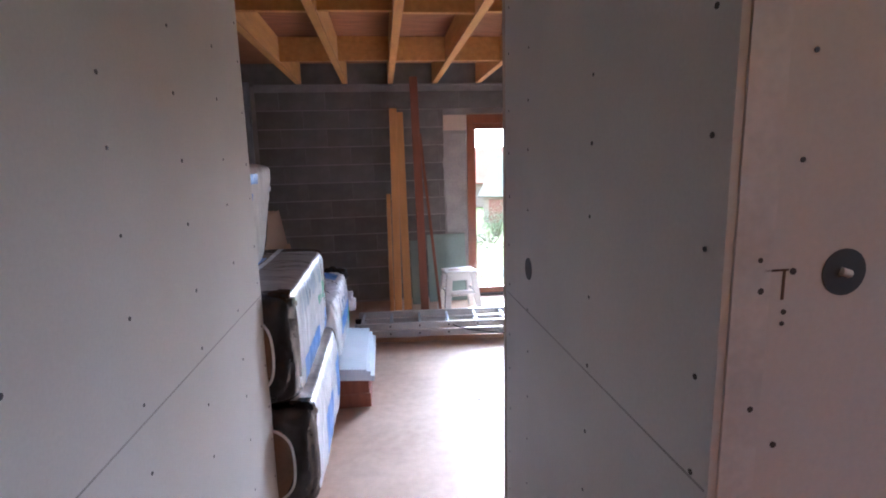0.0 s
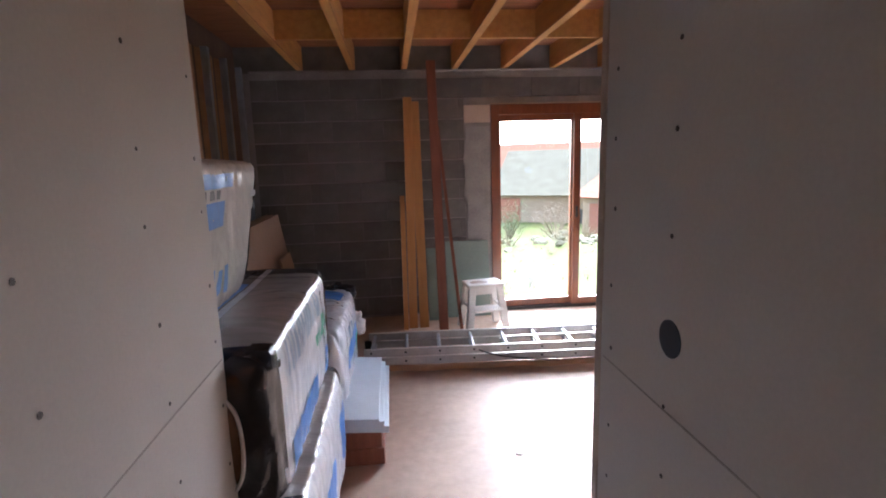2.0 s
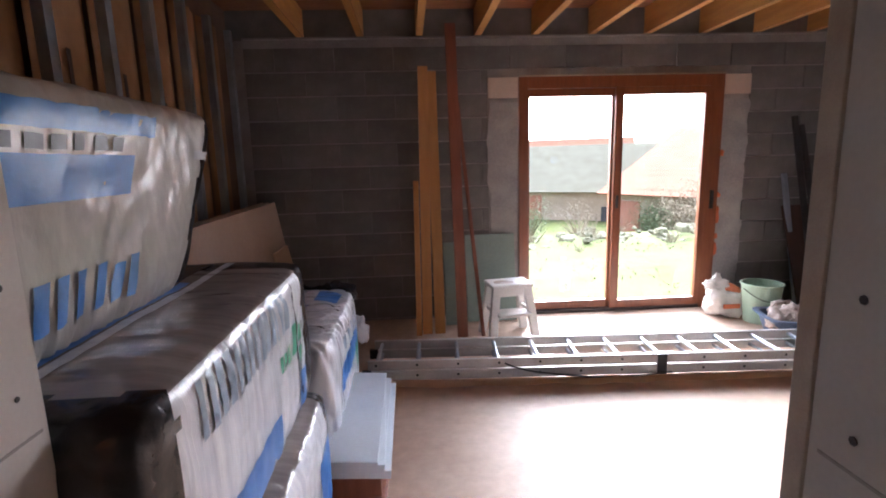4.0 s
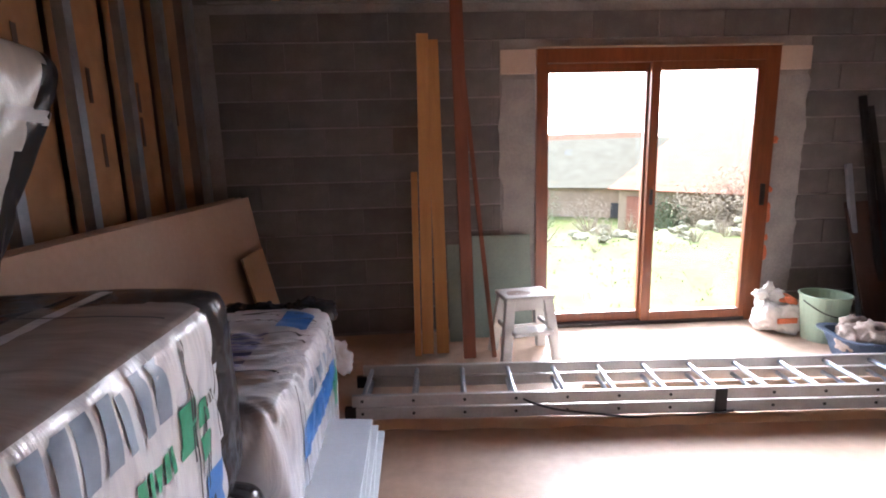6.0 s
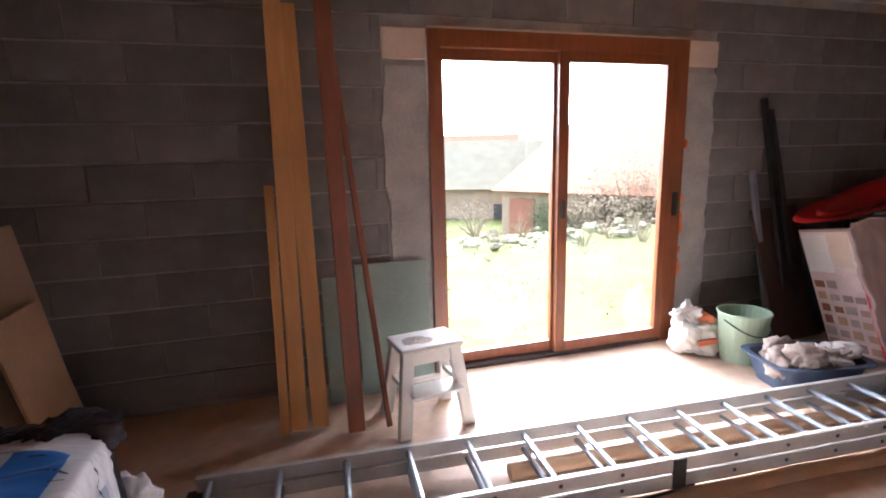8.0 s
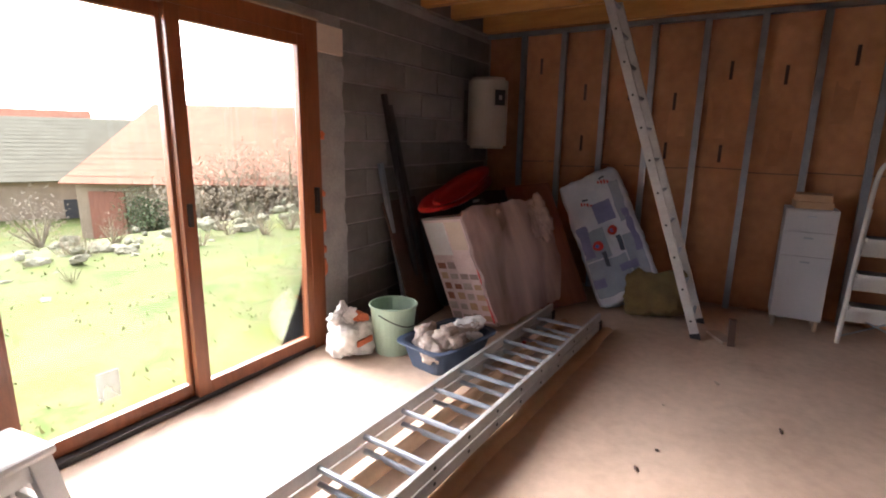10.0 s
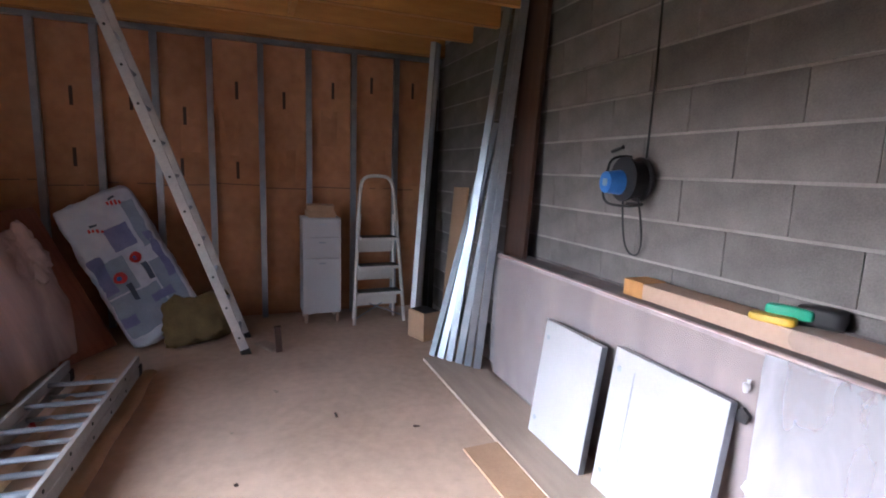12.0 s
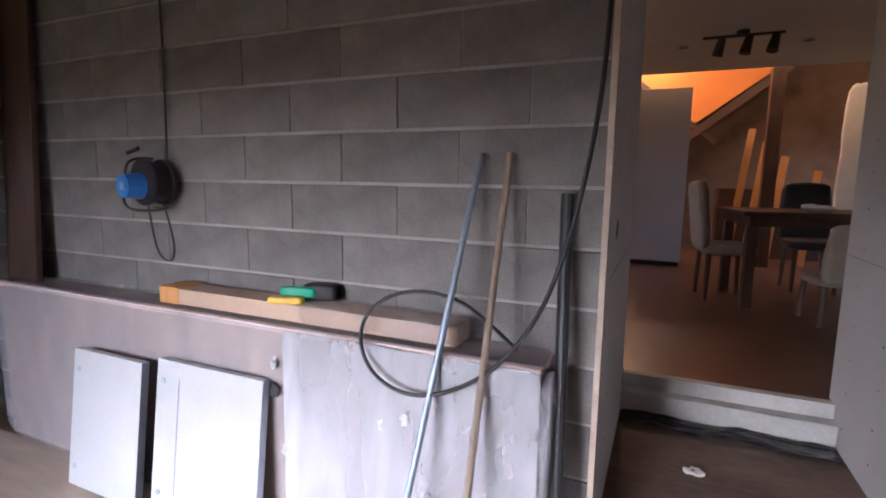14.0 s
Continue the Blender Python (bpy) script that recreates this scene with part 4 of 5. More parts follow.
pole((1.02, 2.385, 0.012), (0.894, 1.87, 1.53), 0.011, "bluesteel", "grey steel tube leaning on the block wall")
pole((0.79, 2.385, 0.012), (0.792, 1.875, 1.53), 0.012, "oldpole", "brown wooden pole leaning on the block wall")
pole((0.545, 2.10, 0.012), (0.60, 1.87, 1.40), 0.020, "black", "thick black plastic pipe leaning by the doorway")
tagged(tube("black_cable", [(0.485, 1.975, 2.6), (0.482, 1.972, 2.0), (0.505, 1.96, 1.6), (0.58, 1.99, 1.2), (0.66, 2.05, 0.98), (0.80, 2.12, 0.82), (1.02, 2.14, 0.73), (1.20, 2.13, 0.80), (1.26, 2.08, 0.95), (1.15, 2.02, 1.06), (0.95, 1.98, 1.06), (0.80, 1.97, 0.96), (0.72, 1.97, 0.89)], 0.007, "black"), "loose loop of black cable hanging by the doorway", "cable")

# ---- insulation packs by the west wall ----


def letters(y0, y1, z0, z1, n, c, seed):
    """Unreadable bold print: a row of plain slanted bars."""
    r = random.Random(seed)
    w = (y1 - y0) / n
    return [("x", y0 + k * w, y0 + k * w + w * r.uniform(0.45, 0.75), z0, z1 - r.choice((0, 0, 0.12)) * (z1 - z0), c) for k in range(n)]


def crease_shade(face, a0, a1, n, seed):
    """Thin dark strips that paint the shade of film folds across a pack."""
    r = random.Random(seed)
    rows = []
    for k in range(n):
        a = r.uniform(a0, a1)
        b = r.uniform(-0.75, 0.2)
        rows.append((face, a, a + r.uniform(0.006, 0.012), b, min(0.93, b + r.uniform(0.5, 1.3)), "filmgrey"))
    return rows


def wool_bag(m, sx, sy, sz, seed, label, prints=(), ends=True, top="bagtop", back="blackfilm", dark=(0.84, 0.80), taper=(0.0, 0.0), folds=0.007, body="bag"):
    """A wool pack in printed film. prints: face, then two ranges on it from -1 to 1, and the colour."""
    ob = empty("insulation_bag", m, label, "insulation bag", "insulation packs")
    shape = (sx, sy, sz, 0.035, 0.004, seed, 9.0, 3.5, folds)

    def skin(c):
        """A point of the bag, drawn in towards its foot and far end by the taper."""
        p = soft_point(c, *shape)
        k = 1 - p.z / sz
        return Vector((p.x * (1 - taper[0] * k), p.y - taper[1] * k * max(0, p.y / sy + 0.5), p.z))

    bm = bmesh.new()
    bmesh.ops.create_cube(bm, size=2.0)
    bmesh.ops.subdivide_edges(bm, edges=bm.edges[:], cuts=60, use_grid_fill=True)
    for f in bm.faces:
        c = f.calc_center_median()
        wob = 0.05 * noise.noise(c * 2.5)
        f.material_index = 2 if c.y > dark[1] + wob or c.y < -dark[0] + wob else (1 if c.z > 0.97 else 0)
        if c.y > 0.98:
            f.material_index = 3
    for v in bm.verts:
        v.co = skin(v.co.copy())
    bmesh.ops.recalc_face_normals(bm, faces=bm.faces[:])
    part("wrapping", bm, [body, top, "blackfilm", back], ob, smooth=True)
    # real print and the painted fold shade are both laid on here
    for face, a0, a1, b0, b1, c in prints:
        bm = bmesh.new()
        na, nb = max(2, int((a1 - a0) * 26)), max(2, int((b1 - b0) * 20))
        bmesh.ops.create_grid(bm, x_segments=na, y_segments=nb, size=0.5)
        for v in bm.verts:
            a, b = a0 + (v.co.x + 0.5) * (a1 - a0), b0 + (v.co.y + 0.5) * (b1 - b0)
            p = skin(Vector({"x": (1, a, b), "z": (b, a, 1), "y": (a, 1, b)}[face]))
            v.co = p + Vector({"x": (0.003, 0, 0), "z": (0, 0, 0.003), "y": (0, 0.003, 0)}[face])
        part("print", bm, c, ob, smooth=True)
    if ends:
        bm = soft_box(sx * 0.72, 0.05, sz * 0.74, 8, 0.0, 0.006, seed, 3.0)
        part("paper_end", bm, "darkkraft", ob, "brown rolled wool end", smooth=True, m=pose(0.02, -sy / 2, sz * 0.13))
        pts = [(sx * 0.37 * math.copysign(abs(math.cos(a)) ** 0.6, math.cos(a)) + 0.02, -sy / 2 - 0.012, sz * 0.5 + sz * 0.38 * math.copysign(abs(math.sin(a)) ** 0.6, math.sin(a))) for a in [i * math.tau / 24 for i in range(24)]]
        tube("film_edge", pts, 0.006, "bag", ob, cyclic=True)
    return ob


wool_bag(pose(-0.80, 2.74, 0.62), 0.84, 1.24, 0.50, 1.0, "large white insulation pack with grey film and blue print",
         [("x", -0.75, 0.05, -0.85, -0.35, "blue"), ("x", 0.48, 0.60, -0.9, -0.35, "blue"), ("x", 0.34, 0.44, 0.02, 0.40, "greenprint"), ("x", 0.46, 0.53, 0.10, 0.30, "greenprint"), ("x", 0.46, 0.53, -0.18, 0.02, "greenprint"),
          ("z", -0.85, 0.80, 0.36, 0.43, "bag"), ("z", -0.85, 0.35, 0.27, 0.34, "blue"), ("z", -0.9, 0.8, 0.02, 0.25, "filmgrey")] + letters(-0.70, 0.34, 0.42, 0.88, 14, "greyblue", 1) + letters(0.12, 0.32, 0.02, 0.22, 5, "greenprint", 2) + letters(0.50, 0.60, 0.20, 0.30, 4, "metaldark", 3) + crease_shade("x", 0.36, 0.64, 7, 21) + crease_shade("z", 0.30, 0.62, 4, 22), dark=(0.84, 0.64))
wool_bag(pose(-0.76, 2.73, 0.12), 0.86, 1.20, 0.50, 2.0, "white insulation pack under another one",
         [("x", -0.5, 0.05, -0.6, 0.2, "blue"), ("x", 0.45, 0.8, -0.5, 0.4, "blue")])
wool_bag(pose(-0.95, 2.70, 1.11), 0.62, 1.22, 0.53, 3.0, "white insulation pack with blue print on top of the stack",
         [("y", -0.95, 0.95, 0.42, 0.52, "white"), ("x", 0.7, 0.99, 0.42, 0.52, "white"), ("x", -0.8, 0.25, 0.62, 0.82, "blue"), ("x", -0.8, 0.10, 0.12, 0.45, "blue")] + letters(-0.75, 0.05, 0.48, 0.60, 7, "metaldark", 5) + letters(-0.5, 0.25, -0.75, -0.40, 6, "blue", 6), dark=(0.9, 0.84), taper=(0.05, 0.34), body="bagbeige", top="bagbeige")
wool_bag(pose(-0.74, 3.96, 0.0), 0.80, 1.08, 0.72, 4.0, "white insulation pack with bright blue print and torn end",
         [("x", -0.55, 0.60, 0.10, 0.45, "blue"), ("x", 0.55, 0.72, -0.2, 0.35, "greenprint"), ("z", 0.32, 0.70, 0.50, 0.86, "blue")] + [("z", -0.65 + 0.075 * k, -0.61 + 0.075 * k, 0.02 + 0.01 * k, 0.48, "violet") for k in range(12)] + letters(-0.3, 0.7, 0.55, 0.75, 8, "greyblue", 7) + crease_shade("z", -0.8, 0.72, 16, 31) + crease_shade("x", -0.6, 0.8, 5, 32), ends=False, top="bag", dark=(1.2, 0.88), folds=0.016)
CRUMPLE = empty("torn_film", pose(-0.76, 4.455, 0.575), "crumpled black plastic film hanging over the pack end", "plastic film")
for k, (x, w, h) in enumerate(((-0.24, 0.40, 0.16), (0.02, 0.42, 0.15), (0.24, 0.34, 0.15))):
    part("fold", soft_box(w, 0.20, h, 26, 0.0, 0.022, 3.0 + k * 4, 2.6, 11.0), "blackfilm", CRUMPLE, smooth=True, m=pose(x, 0.01 * k, 0.0, -8, 5 - 6 * k, 4 * k))
part("white_scrap", soft_box(0.10, 0.06, 0.16, 10, 0.0, 0.03, 6.0, 2.4, 14.0), "bag", CRUMPLE, smooth=True, m=pose(0.40, 0.05, -0.22))
bp = empty("pallet_wood", pose(-0.55, 2.9, 0), "rough brown timber bearers under the packs", "pallet")
for y in (-0.55, 0.0, 0.45):
    part("bearer", box(-0.70, 0.15, y - 0.05, y + 0.05, 0.0, 0.11, 0.004), "redwood", bp)
for k in range(5):
    tagged(part("foam_sheet", box(-0.13, 0.13, -0.43, 0.43, 0, 0.019, 0.002), "foam", m=pose(-0.29 + 0.012 * (4 - k), 3.74 - 0.008 * k, 0.198 + 0.0195 * k, 0, 4, 2 * (k % 2))), "white rigid insulation sheet stacked on timber blocks", "insulation sheet", "white sheets")
for k, z in enumerate((0.0, 0.10)):
    tagged(part("wood_block", box(-0.12, 0.12, -0.34, 0.34, 0, 0.095, 0.006), "redwood", m=pose(-0.26 - 0.03 * k, 3.66, z, 0, 0, 3 * k)), "rough brown timber block under the white sheets", "timber block", "timber blocks")
for k in range(9):
    leaning("plasterboard_sheet", 2.40 - 0.012 * (k * 5 % 4), 0.013, 1.15 - 0.004 * (k % 3), (-0.98 - 0.0155 * k, 4.68, 0.0), (-1.165 - 0.0155 * k, 4.68, 1.14), "tanboard", "pinkish-brown plasterboard sheet leaning on the stud wall", "plasterboard", "plasterboards", 90)
leaning("fibreboard_offcut", 0.42, 0.015, 0.8, (-0.88, 5.50, 0.0), (-1.05, 5.50, 0.8), "card", "orange-brown fibreboard offcut leaning on plasterboard", "board", "", 90)

r = random.Random(31)
for k, (x, y) in enumerate(((3.22, 3.75), (2.54, 3.78), (2.74, 3.72), (3.68, 3.51), (3.0, 2.79), (3.26, 3.2), (1.3, 3.2), (2.1, 3.9), (1.7, 2.7), (0.6, 3.3))):
    tagged(part("floor_scrap", soft_box(r.uniform(0.02, 0.06), r.uniform(0.01, 0.025), 0.006, 3, 0, 0.004, k, 2.2, 40.0), "darkwood" if k % 3 else "palewood", m=pose(x, y, 0.001, 0, 0, r.uniform(0, 180))), "tiny wood scrap lying on the dusty floor", "scrap", "floor scraps")
bm = bmesh.new()
bmesh.ops.create_grid(bm, x_segments=40, y_segments=14, size=0.5)
for v in bm.verts:
    x, y = v.co.x, v.co.y
    v.co = Vector((x * 0.94 - 0.02, y * 0.15 + 0.83 + 0.03 * noise.noise(Vector((x * 4, 0, 0))), 0.232 + 0.02 * abs(noise.noise(Vector((x * 6, y * 6, 2))))))
tagged(part("plastic_sheet", bm, "blackfilm", smooth=True), "rumpled black plastic sheet in front of the step", "sheet")
for k in range(9):
    tagged(part("debris", soft_box(r.uniform(0.03, 0.08), r.uniform(0.02, 0.05), 0.02, 3, 0, 0.01, k, 2.2, 30.0), "whiteplastic" if k % 2 else "stone", m=pose(r.uniform(-0.4, 0.4), r.uniform(1.1, 1.85), 0.221, 0, 0, r.uniform(0, 180))), "small pale bit of rubble on the passage floor", "debris", "passage debris")

# ---- house room things ----
tb = empty("dining_table", pose(-0.85, -1.85, HOUSE, 0, 0, 8), "dark wooden dining table with clutter on top", "table")
part("tabletop", box(-0.62, 0.62, -0.45, 0.45, 0.79, 0.83, 0.006), "darkwood", tb)
part("apron", box(-0.55, 0.55, -0.38, 0.38, 0.70, 0.788), "darkwood", tb)
for sx in (-1, 1):
    for sy in (-1, 1):
        part("leg", box(sx * 0.53 - 0.04, sx * 0.53 + 0.04, sy * 0.36 - 0.04, sy * 0.36 + 0.04, 0, 0.70, 0.004), "darkwood", tb)
tagged(part("cloth_heap", soft_box(0.30, 0.22, 0.24, 8, 0.05, 0.03, 2.0, 2.4, 9.0), "pink", smooth=True, m=pose(-1.45, -1.9, HOUSE + 0.832)), "crumpled pink and white cloth on the table", "cloth")
tagged(part("paper_heap", soft_box(0.22, 0.16, 0.05, 8, 0.05, 0.02, 4.0, 2.4, 12.0), "whiteplastic", smooth=True, m=pose(-0.88, -1.75, HOUSE + 0.832)), "crumpled white paper on the table", "paper")


def chair(m, back, group="dining chairs"):
    ob = empty("dining_chair", m, "high-backed beige upholstered dining chair with dark legs" if back == "cloth" else "dark padded dining chair with dark legs", "chair", group)
    part("seat", soft_box(0.44, 0.44, 0.10, 6, 0.03, 0.004, 1.0, 5.0), back, ob, smooth=True, m=pose(0, 0, 0.42))
    part("backrest", soft_box(0.44, 0.09, 0.62, 6, 0.03, 0.004, 2.0, 5.0), back, ob, smooth=True, m=pose(0, 0.20, 0.46, -7, 0, 0))
    for sx in (-1, 1):
        for sy in (-1, 1):
            part("leg", cyl((sx * 0.18, sy * 0.18, 0), (sx * 0.17, sy * 0.17, 0.43), 0.018, 0.024, 8), "darkwood", ob)
    return ob


chair(pose(-0.22, -1.75, HOUSE, 0, 0, -80), "cloth")
chair(pose(-1.05, -2.55, HOUSE, 0, 0, 185), "black")
chair(pose(-0.95, -1.15, HOUSE, 0, 0, 10), "cloth").scale = (1, 1, 0.72)
chair(pose(-1.85, -1.55, HOUSE, 0, 0, 80), "black")
fr = empty("tall_cupboard", pose(0.42, -3.75, HOUSE), "tall plain white cupboard in the living room", "cupboard")
part("body", box(-0.33, 0.33, -0.30, 0.28, 0.06, 2.22, 0.006), "white", fr)
part("door", box(-0.328, 0.328, 0.282, 0.30, 0.07, 2.215, 0.004), "white", fr)
part("plinth", box(-0.31, 0.31, -0.28, 0.24, 0, 0.058), "black", fr)
rf = empty("sloped_ceiling", pose(0, 0, 0), "orange-painted sloped ceiling with dark beams", "ceiling", kind="structure")
bm = bmesh.new()
vs = [bm.verts.new(p) for p in ((2.6, -5.6, 1.5), (2.6, -5.6, 4.1), (-1.3, -5.6, 4.1), (-1.3, -5.6, 3.34), (1.2, -5.6, 1.5))]
bm.faces.new(vs)
for v in bmesh.ops.extrude_face_region(bm, geom=bm.faces[:])["geom"]:
    if isinstance(v, bmesh.types.BMVert):
        v.co.y -= 0.08
part("orange_face", bm, "orangewall", rf)
for k in range(4):
    add = box(-0.04, 0.04, 0, 0.05, 0, 3.2, 0.004)
    part("beam", add, "darkwood", rf, m=Matrix.Translation((1.9 - 0.75 * k, -5.6, 1.5 + 0.2 * k)) @ Matrix.Rotation(radians(50), 4, "Y"))
part("stair_side", box(-0.06, 0.06, 0, 0.08, 0, 3.4, 0.004), "darkwood", rf, m=Matrix.Translation((1.3, -5.45, 1.2)) @ Matrix.Rotation(radians(-52), 4, "Y"))
for k, x in enumerate((-0.75, -0.95, -1.2, -1.6)):
    leaning("spare_board", 0.09, 0.025, 1.9 - 0.2 * k, (x + 0.25, -4.3, HOUSE), (x, -4.8, HOUSE + 1.9), "plank", "pale timber board leaning in the living room", "plank", "boards in the living room")
tagged(part("timber_post", box(-0.95, -0.80, -4.15, -4.0, HOUSE, 2.9, 0.006), "darkwood"), "dark timber post holding the ceiling edge", "post")
tagged(part("sideboard", box(-1.7, -0.4, -5.4, -4.95, HOUSE, HOUSE + 1.0, 0.01), "darkwood"), "dark sideboard at the back of the room", "sideboard")
sp = empty("ceiling_spots", pose(-0.19, -1.5, 2.72), "dark ceiling bar with several adjustable spots", "ceiling lamp")
part("bar", box(-0.30, 0.30, -0.015, 0.015, -0.05, -0.03, 0.004), "metaldark", sp)
part("rose", cyl((0, 0, 0), (0, 0, -0.04), 0.05), "metaldark", sp)
for k, x in enumerate((-0.24, -0.05, 0.15)):
    part("spot", cyl((x, 0, -0.05), (x + 0.03, 0.05 - 0.04 * k, -0.19), 0.03, 0.045, 14), "metaldark", sp)
# the first spot is unseen, added to go with the lamp below it
for x, y in ((1.25, -0.75), (0.25, -1.9), (-0.75, -2.0), (-0.9, -0.7)):
    ds = empty("downlight", pose(x, y, 2.72), "small round recessed ceiling spot", "ceiling lamp", "downlights")
    part("ring", cyl((0, 0, -0.008), (0, 0, 0.0), 0.05, n=20), "galv", ds)
    part("lens", cyl((0, 0, -0.010), (0, 0, -0.008), 0.036, n=20), "metaldark", ds)
w2 = empty("window_2", pose(hx0, 0, 0), "white-framed living room window", "window", kind="structure")
for y0, y1, z0, z1 in ((-4.9, -4.84, 1.2, 2.4), (-3.76, -3.7, 1.2, 2.4), (-4.84, -3.76, 1.2, 1.26), (-4.84, -3.76, 2.34, 2.4), (-4.32, -4.28, 1.26, 2.34)):
    part("window_frame", box(-0.10, -0.04, y0, y1, z0, z1, 0.004), "white", w2)
# frame of the unseen side window that lets daylight in
w3 = empty("window_3", pose(hx1, 0, 0), "unseen white-framed window added in the living room side wall", "window", kind="structure")
for y0, y1, z0, z1 in ((-1.0, -0.94, 1.3, 2.45), (-0.26, -0.2, 1.3, 2.45), (-0.94, -0.26, 1.3, 1.36), (-0.94, -0.26, 2.39, 2.45)):
    part("window_frame", box(0.04, 0.10, y0, y1, z0, z1, 0.004), "white", w3)
cu = part("curtain", soft_box(0.62, 0.06, 2.3, 14, 0.0, 0.02, 3.0, 6.0, 9.0), "whiteplastic", None, smooth=True, m=pose(-1.95, -4.3, HOUSE + 0.002))
tagged(cu, "pale hanging curtain panel by the window", "curtain")

# ---- plasterboard details ----
r = random.Random(11)


def screws(wall, x, columns, top):
    """Countersunk screw heads in columns along a plasterboard wall."""
    sx = 1 if x < 0 else -1
    for y in columns:
        z = top
        while z > 0.3:
            yy, zz = y + r.uniform(-0.006, 0.006), z + r.uniform(-0.02, 0.02)
            part("screw_head", cyl((x - sx * 0.002, yy, zz), (x + sx * 0.0012, yy, zz), r.uniform(0.004, 0.0055), n=7), "metaldark", wall)
            z -= 0.165


screws(wl, -0.5, (0.774, 1.112, 1.457, 1.80, 2.08), 2.15)
screws(wr, 0.46, (0.765, 1.172, 1.66, 1.90), 2.14)
for x, z, rad in ((0.567, 1.758, 0.004), (0.562, 1.618, 0.004), (0.512, 1.483, 0.004), (0.516, 1.439, 0.005), (0.554, 1.407, 0.004), (0.553, 1.39, 0.0035), (0.515, 1.263, 0.005), (0.557, 1.203, 0.005), (0.563, 1.465, 0.005)):
    part("screw_head", cyl((x, 0.7215, z), (x, 0.7185, z), rad, n=7), "metaldark", whr)
part("pencil_mark", box(0.520, 0.556, 0.7188, 0.7205, 1.466, 1.469), "darkwood", whr)
part("pencil_mark", box(0.548, 0.552, 0.7188, 0.7205, 1.425, 1.469), "darkwood", whr)
part("jointing_strip", box(0.4737, 0.53, 0.7188, 0.7205, 0.42, 2.7), "skirt", whr, "paler filled corner joint")
part("board_seam", box(-0.5003, -0.4992, 0.57, 2.11, 1.118, 1.122), "mortar", wl)
part("board_seam", box(0.4592, 0.4603, 0.73, 1.94, 1.128, 1.132), "mortar", wr)
# black discs paint the shade inside the two socket holes
part("socket_hole_shade", cyl((0.4585, 1.652, 1.277), (0.462, 1.652, 1.277), 0.036, n=24), "black", wr, "round cut-out for a socket")
sk = part("socket_cutout_shade", cyl((0.642, 0.7185, 1.46), (0.642, 0.73, 1.46), 0.034, n=24), "black", whr, "dark socket cut-out")
part("wire_end", cyl((0.635, 0.7175, 1.462), (0.65, 0.7182, 1.457), 0.006), "whiteplastic", sk)


# ---- outside ----
def lawn_wave(x, y):
    """Small unevenness of the lawn, fading out towards the house and the distance."""
    return 0.10 * max(0, min(1, (y + 1.4) / 2)) * noise.noise(Vector((x * 0.5, y * 0.5, 0))) if y < 60 else 0


def land_drop(y):
    """How far the land falls away: a gentle lawn, then a bank behind the rubble."""
    return 0.012 * max(0, min(y - 8, 30)) + 0.23 * max(0, min(y - 12.2, 5.6))


bm = bmesh.new()
bmesh.ops.create_grid(bm, x_segments=90, y_segments=90, size=1)
for v in bm.verts:
    u, w = v.co.x, v.co.y
    x, y = math.copysign(abs(u) ** 3, u) * 900, math.copysign(abs(w) ** 3, w) * 900
    v.co = Vector((x + 3, y + 8, -0.14 + lawn_wave(x, y) - land_drop(y + 8)))
setting("ground", bm, "grass", "rough garden lawn with patches of moss", "ground")
r = random.Random(8)
verts, faces = [], []
for k in range(5000):
    x, y = r.uniform(-3, 13), 6.4 + abs(r.gauss(0, 3.2))
    if noise.noise(Vector((x * 1.3, y * 1.3, 4))) < -0.1:
        continue
    z = -0.15 - land_drop(y) + lawn_wave(x - 3, y - 8)
    a, h = r.uniform(0, 6.28), r.uniform(0.015, 0.05)
    c, d = math.cos(a), math.sin(a)
    n0 = len(verts)
    verts += [(x - 0.012 * d, y + 0.012 * c, z), (x + 0.012 * d, y - 0.012 * c, z), (x + c * h * 0.9, y + d * h * 0.9, z + h)]
    faces.append((n0, n0 + 1, n0 + 2))
tufts = bpy.data.meshes.new("grass_tufts")
tufts.from_pydata(verts, [], faces)
tufts.materials.append(M["blade"])
tagged(new("grass_tufts", tufts), "short rough grass tufts on the lawn", "grass", kind="stuff")
stone_meshes = []
for k in range(5):
    stone_meshes.append(part("stone", soft_box(0.34, 0.26, 0.2, 3, 0.0, 0.05, k * 3.0, 2.6, 5.0), "stone"))
rw = tagged(new("rubble_wall"), "tumbled low dry-stone wall overgrown with grass", "stone wall")
for k, st in enumerate(stone_meshes):
    st.parent = rw
    st.matrix_basis = pose(2 + k, 10.9, -0.28, 0, 0, 40 * k)
for k in range(250):
    o = stone_meshes[k % 5].copy()
    scene.collection.objects.link(o)
    x = r.uniform(-2, 11)
    y = 10.5 + 0.10 * x + r.gauss(0, 0.75)
    o.matrix_basis = pose(x, y, -0.30 + max(0, r.gauss(0.12, 0.12)) * max(0, 1 - abs(y - 10.5 - 0.1 * x)), r.uniform(-25, 25), r.uniform(-25, 25), r.uniform(0, 360)) @ Matrix.Scale(r.uniform(0.25, 0.75), 4)


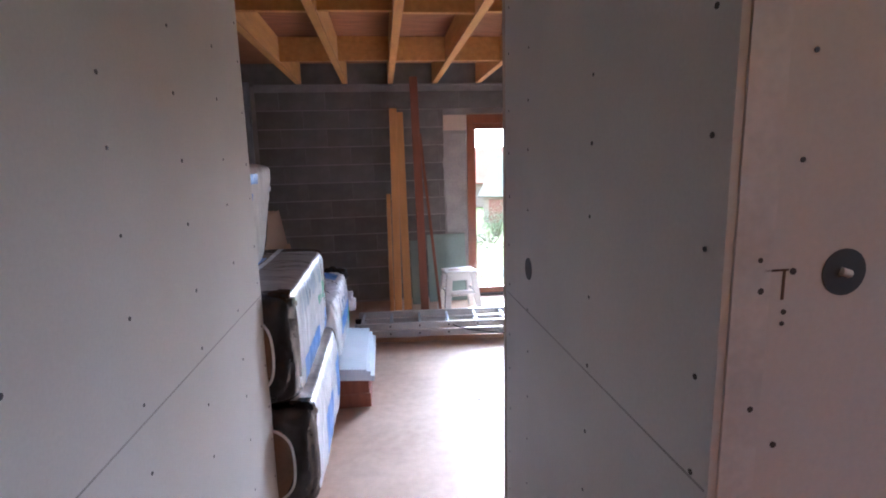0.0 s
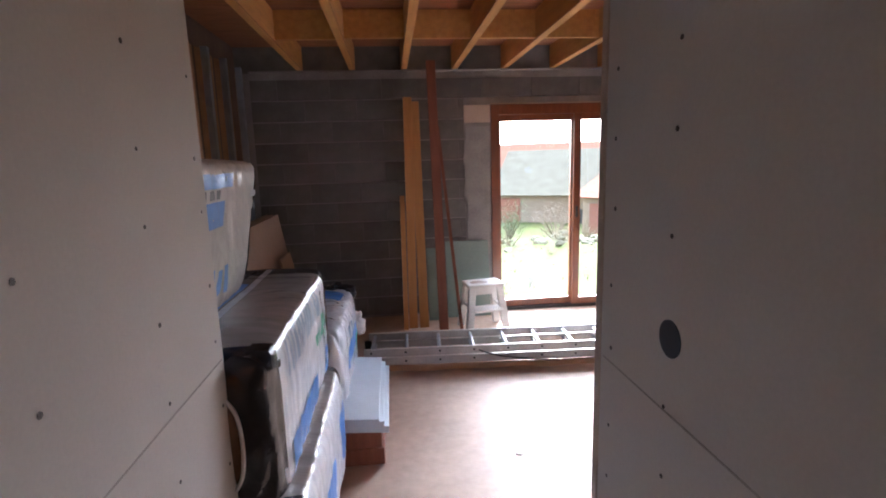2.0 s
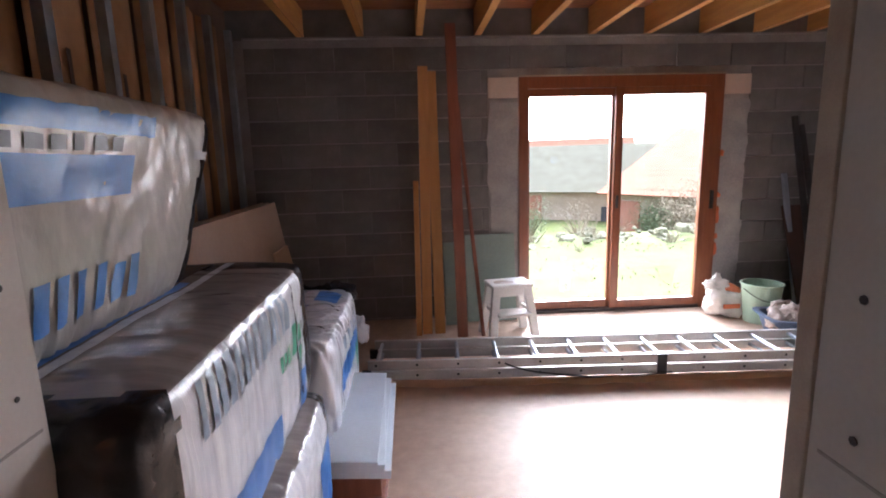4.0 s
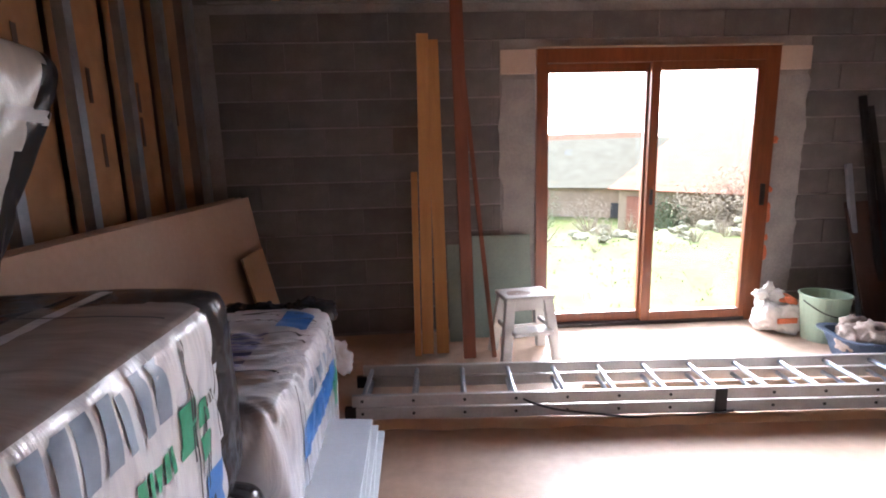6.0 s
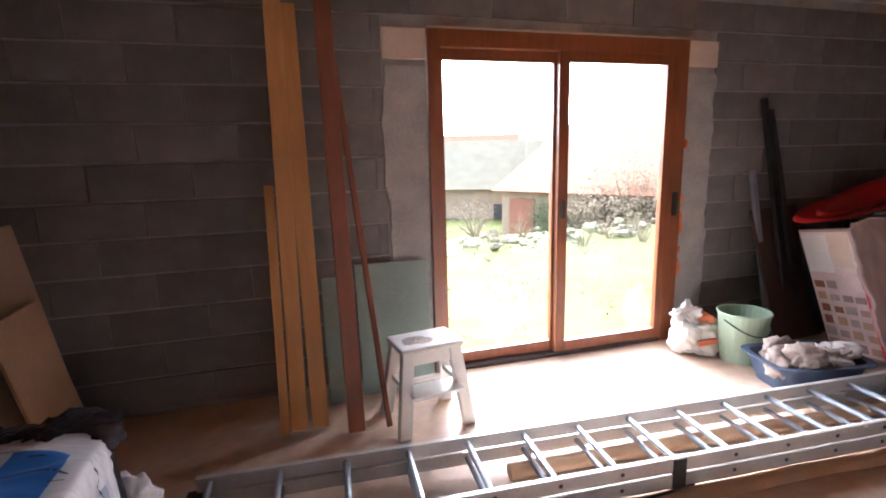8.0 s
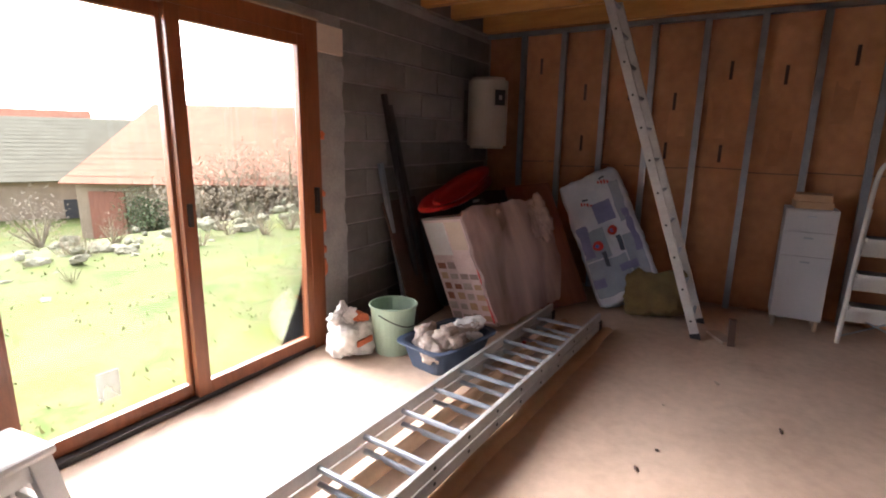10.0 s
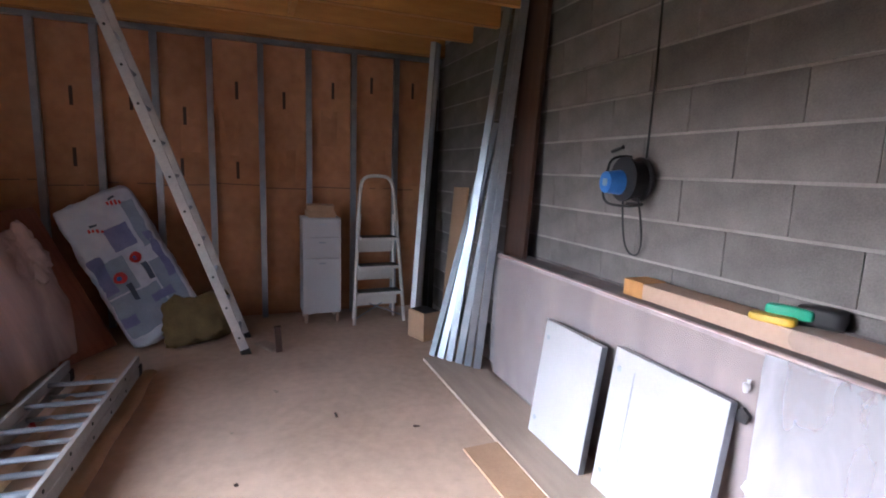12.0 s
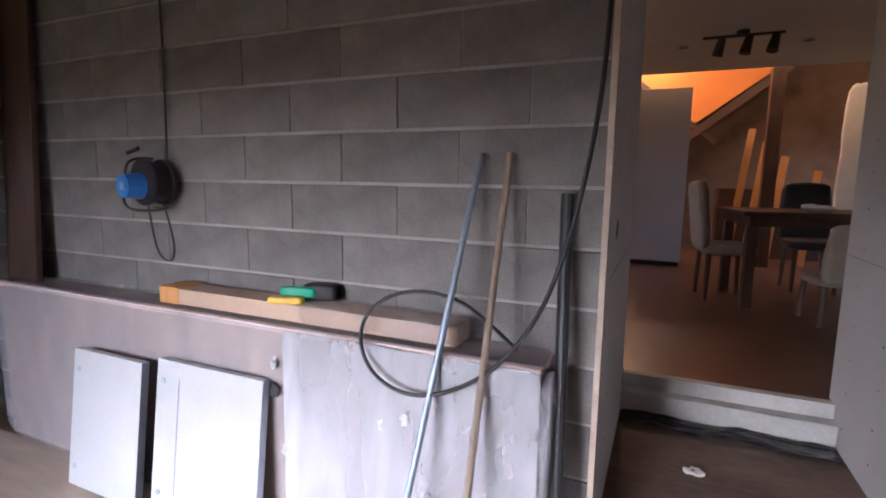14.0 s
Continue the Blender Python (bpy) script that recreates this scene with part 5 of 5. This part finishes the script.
def barn(m, w, d, h, rise, roof, label):
    """A long stone barn: walls, door, two roof slopes with tile courses."""
    ob = empty("barn", m, label, "barn", "barns beyond the garden")
    bm = box(-w / 2, w / 2, 0, d, -0.8, h)
    for sx in (-1, 1):
        a, b, c = (bm.verts.new(p) for p in ((sx * w / 2, 0, h), (sx * w / 2, d, h), (sx * w / 2, d / 2, h + rise - 0.05)))
        bm.faces.new((a, b, c))
    part("wall", bm, "barnwall", ob)
    sl_len = math.hypot(d / 2 + 0.4, rise)
    ang = math.degrees(math.atan2(rise, d / 2))
    for sgn in (0, 1):
        rows = 16
        bm = bmesh.new()
        for k in range(rows):
            y0 = -0.4 / math.cos(radians(ang)) + k * sl_len / rows
            add_box(bm, -w / 2 - 0.2, w / 2 + 0.2, y0, y0 + sl_len / rows + 0.05, 0.03, 0.07, 0, pose(0, 0, 0, 2.2, 0, 0))
        if sgn:
            mm = Matrix.Translation((0, d, h)) @ Matrix.Rotation(math.pi, 4, "Z") @ Matrix.Rotation(radians(ang), 4, "X")
        else:
            mm = Matrix.Translation((0, 0, h)) @ Matrix.Rotation(radians(ang), 4, "X")
        part("roof", bm, roof, ob, m=mm)
    part("door", box(-w * 0.46, -w * 0.46 + 1.0, -0.06, 0.02, -0.6, h * 0.8), "redwood", ob)
    # black plate on the solid wall, painting an unlit doorway
    part("opening", box(w * 0.05, w * 0.05 + 0.8, -0.05, 0.02, -0.5, h * 0.5), "black", ob)
    return ob


barn(pose(9.9, 16.2, -1.7, 0, 0, -57), 9.0, 10.6, 1.87, 2.1, "tile", "old stone barn with a red clay tile roof")
barn(pose(8.6, 24.6, -1.8, 0, 0, -28), 7.5, 7.0, 1.75, 1.9, "slate", "stone outbuilding with a mossy grey roof")
barn(pose(8.6, 36.0, -1.8, 0, 0, -20), 13.0, 8.0, 2.0, 2.3, "tile", "farther stone building with a clay tile roof")
barn(pose(-2.5, 30.0, -1.8, 0, 0, 5), 8.0, 6.0, 1.8, 1.8, "slate", "distant stone building with a grey roof")


def bush(x, y, z, s, n, seed, material, label):
    """A shrub: several stems and many small leaf faces in uneven clumps."""
    r = random.Random(seed)
    ob = empty("shrub", pose(x, y, z), label, "shrub", "shrubs by the barns")
    bm = bmesh.new()
    tips = []
    for k in range(9):
        a, e = r.uniform(0, 6.28), r.uniform(0.5, 1.3)
        tip = Vector((math.cos(a) * math.cos(e), math.sin(a) * math.cos(e), math.sin(e) * 1.3)) * s * r.uniform(0.6, 1.0)
        add_cyl(bm, (0, 0, 0), tip * 0.5, 0.03 * s, 0.02 * s, 5)
        add_cyl(bm, tip * 0.5, tip, 0.02 * s, 0.006 * s, 5)
        tips += [tip, tip * 0.7, tip * 0.5]
    part("stems", bm, "twig", ob)
    bm = bmesh.new()
    for k in range(n):
        c = r.choice(tips) + Vector((r.gauss(0, 1), r.gauss(0, 1), r.gauss(0, 1))) * 0.17 * s
        u = Vector((r.gauss(0, 1), r.gauss(0, 1), r.gauss(0, 1))).normalized() * 0.03 * s
        v = u.orthogonal().normalized() * 0.016 * s
        bm.faces.new([bm.verts.new(c + q) for q in (u, v, -u, -v)])
    part("leaves", bm, material, ob)


bush(8.3, 18.0, -1.6, 1.35, 3000, 1, "leaf", "dark green ivy shrub against the barn")
for k, (x, y, size) in enumerate(((9.0, 16.6, 1.5), (9.7, 15.5, 1.8), (10.4, 14.4, 2.0), (11.0, 13.4, 1.8))):
    bush(x, y, -1.3 + 0.12 * k, size, 2600, 2 + k, "twig", "bare brown winter shrub against the barn")
bush(4.5, 20.0, -1.6, 1.3, 900, 6, "leaf", "green shrub beyond the rubble")
bush(6.2, 19.4, -1.6, 1.2, 700, 7, "twig", "bare shrub beside the outbuilding")
for k in range(40):
    bush(r.uniform(-1, 10), 10.9 + r.uniform(-1.2, 1.2), -0.25, r.uniform(0.2, 0.42), 260, 40 + k, "leaf" if k % 2 else "twig", "low weeds growing over the rubble")
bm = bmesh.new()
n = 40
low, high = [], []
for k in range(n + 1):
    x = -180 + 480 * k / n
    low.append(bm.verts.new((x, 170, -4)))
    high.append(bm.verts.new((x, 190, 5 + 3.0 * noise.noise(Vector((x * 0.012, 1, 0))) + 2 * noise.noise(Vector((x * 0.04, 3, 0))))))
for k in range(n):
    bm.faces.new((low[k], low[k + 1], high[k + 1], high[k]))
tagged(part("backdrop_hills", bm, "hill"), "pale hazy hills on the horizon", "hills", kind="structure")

# ---- blocks of the walls ----
bm = box(-0.2475, 0.2475, -0.006, 0.006, -0.0935, 0.0935, 0.003)
blk = part("block", bm, "block", nw)
blk_half = part("block", box(-0.1225, 0.1225, -0.006, 0.006, -0.0935, 0.0935, 0.003), "block", nw)


def course(wall, y, z, x0, x1, start, flip):
    x = x0 + start
    while x < x1 - 0.02:
        a, b = max(x, x0), min(x + 0.5, x1)
        w = b - a
        if w > 0.06:
            src = blk if w > 0.3 else blk_half
            o = src.copy()
            scene.collection.objects.link(o)
            o.parent = wall
            o.matrix_basis = pose((a + b) / 2, y, z + 0.1, rng.uniform(-0.3, 0.3), rng.uniform(-0.2, 0.2), 0) @ Matrix.Diagonal(((w - 0.004) / (0.495 if w > 0.3 else 0.245), 1, 1, 1))
        x += 0.5


for k in range(12):
    z = 0.02 + 0.2 * k
    st = -0.25 if k % 2 else 0.0
    if z < 2.1:
        course(nw, NORTH + 0.006, z, WEST, 0.72, st, 1)
        course(nw, NORTH + 0.006, z, 3.11, EAST, st, 1)
    else:
        course(nw, NORTH + 0.006, z, WEST, EAST, st, 1)
for k in range(13):
    course(sw, SOUTH - 0.0045, 0.02 + 0.2 * k, 0.478, EAST, -0.49 if k % 2 else -0.24, 1)
bpy.data.objects.remove(blk)
bpy.data.objects.remove(blk_half)
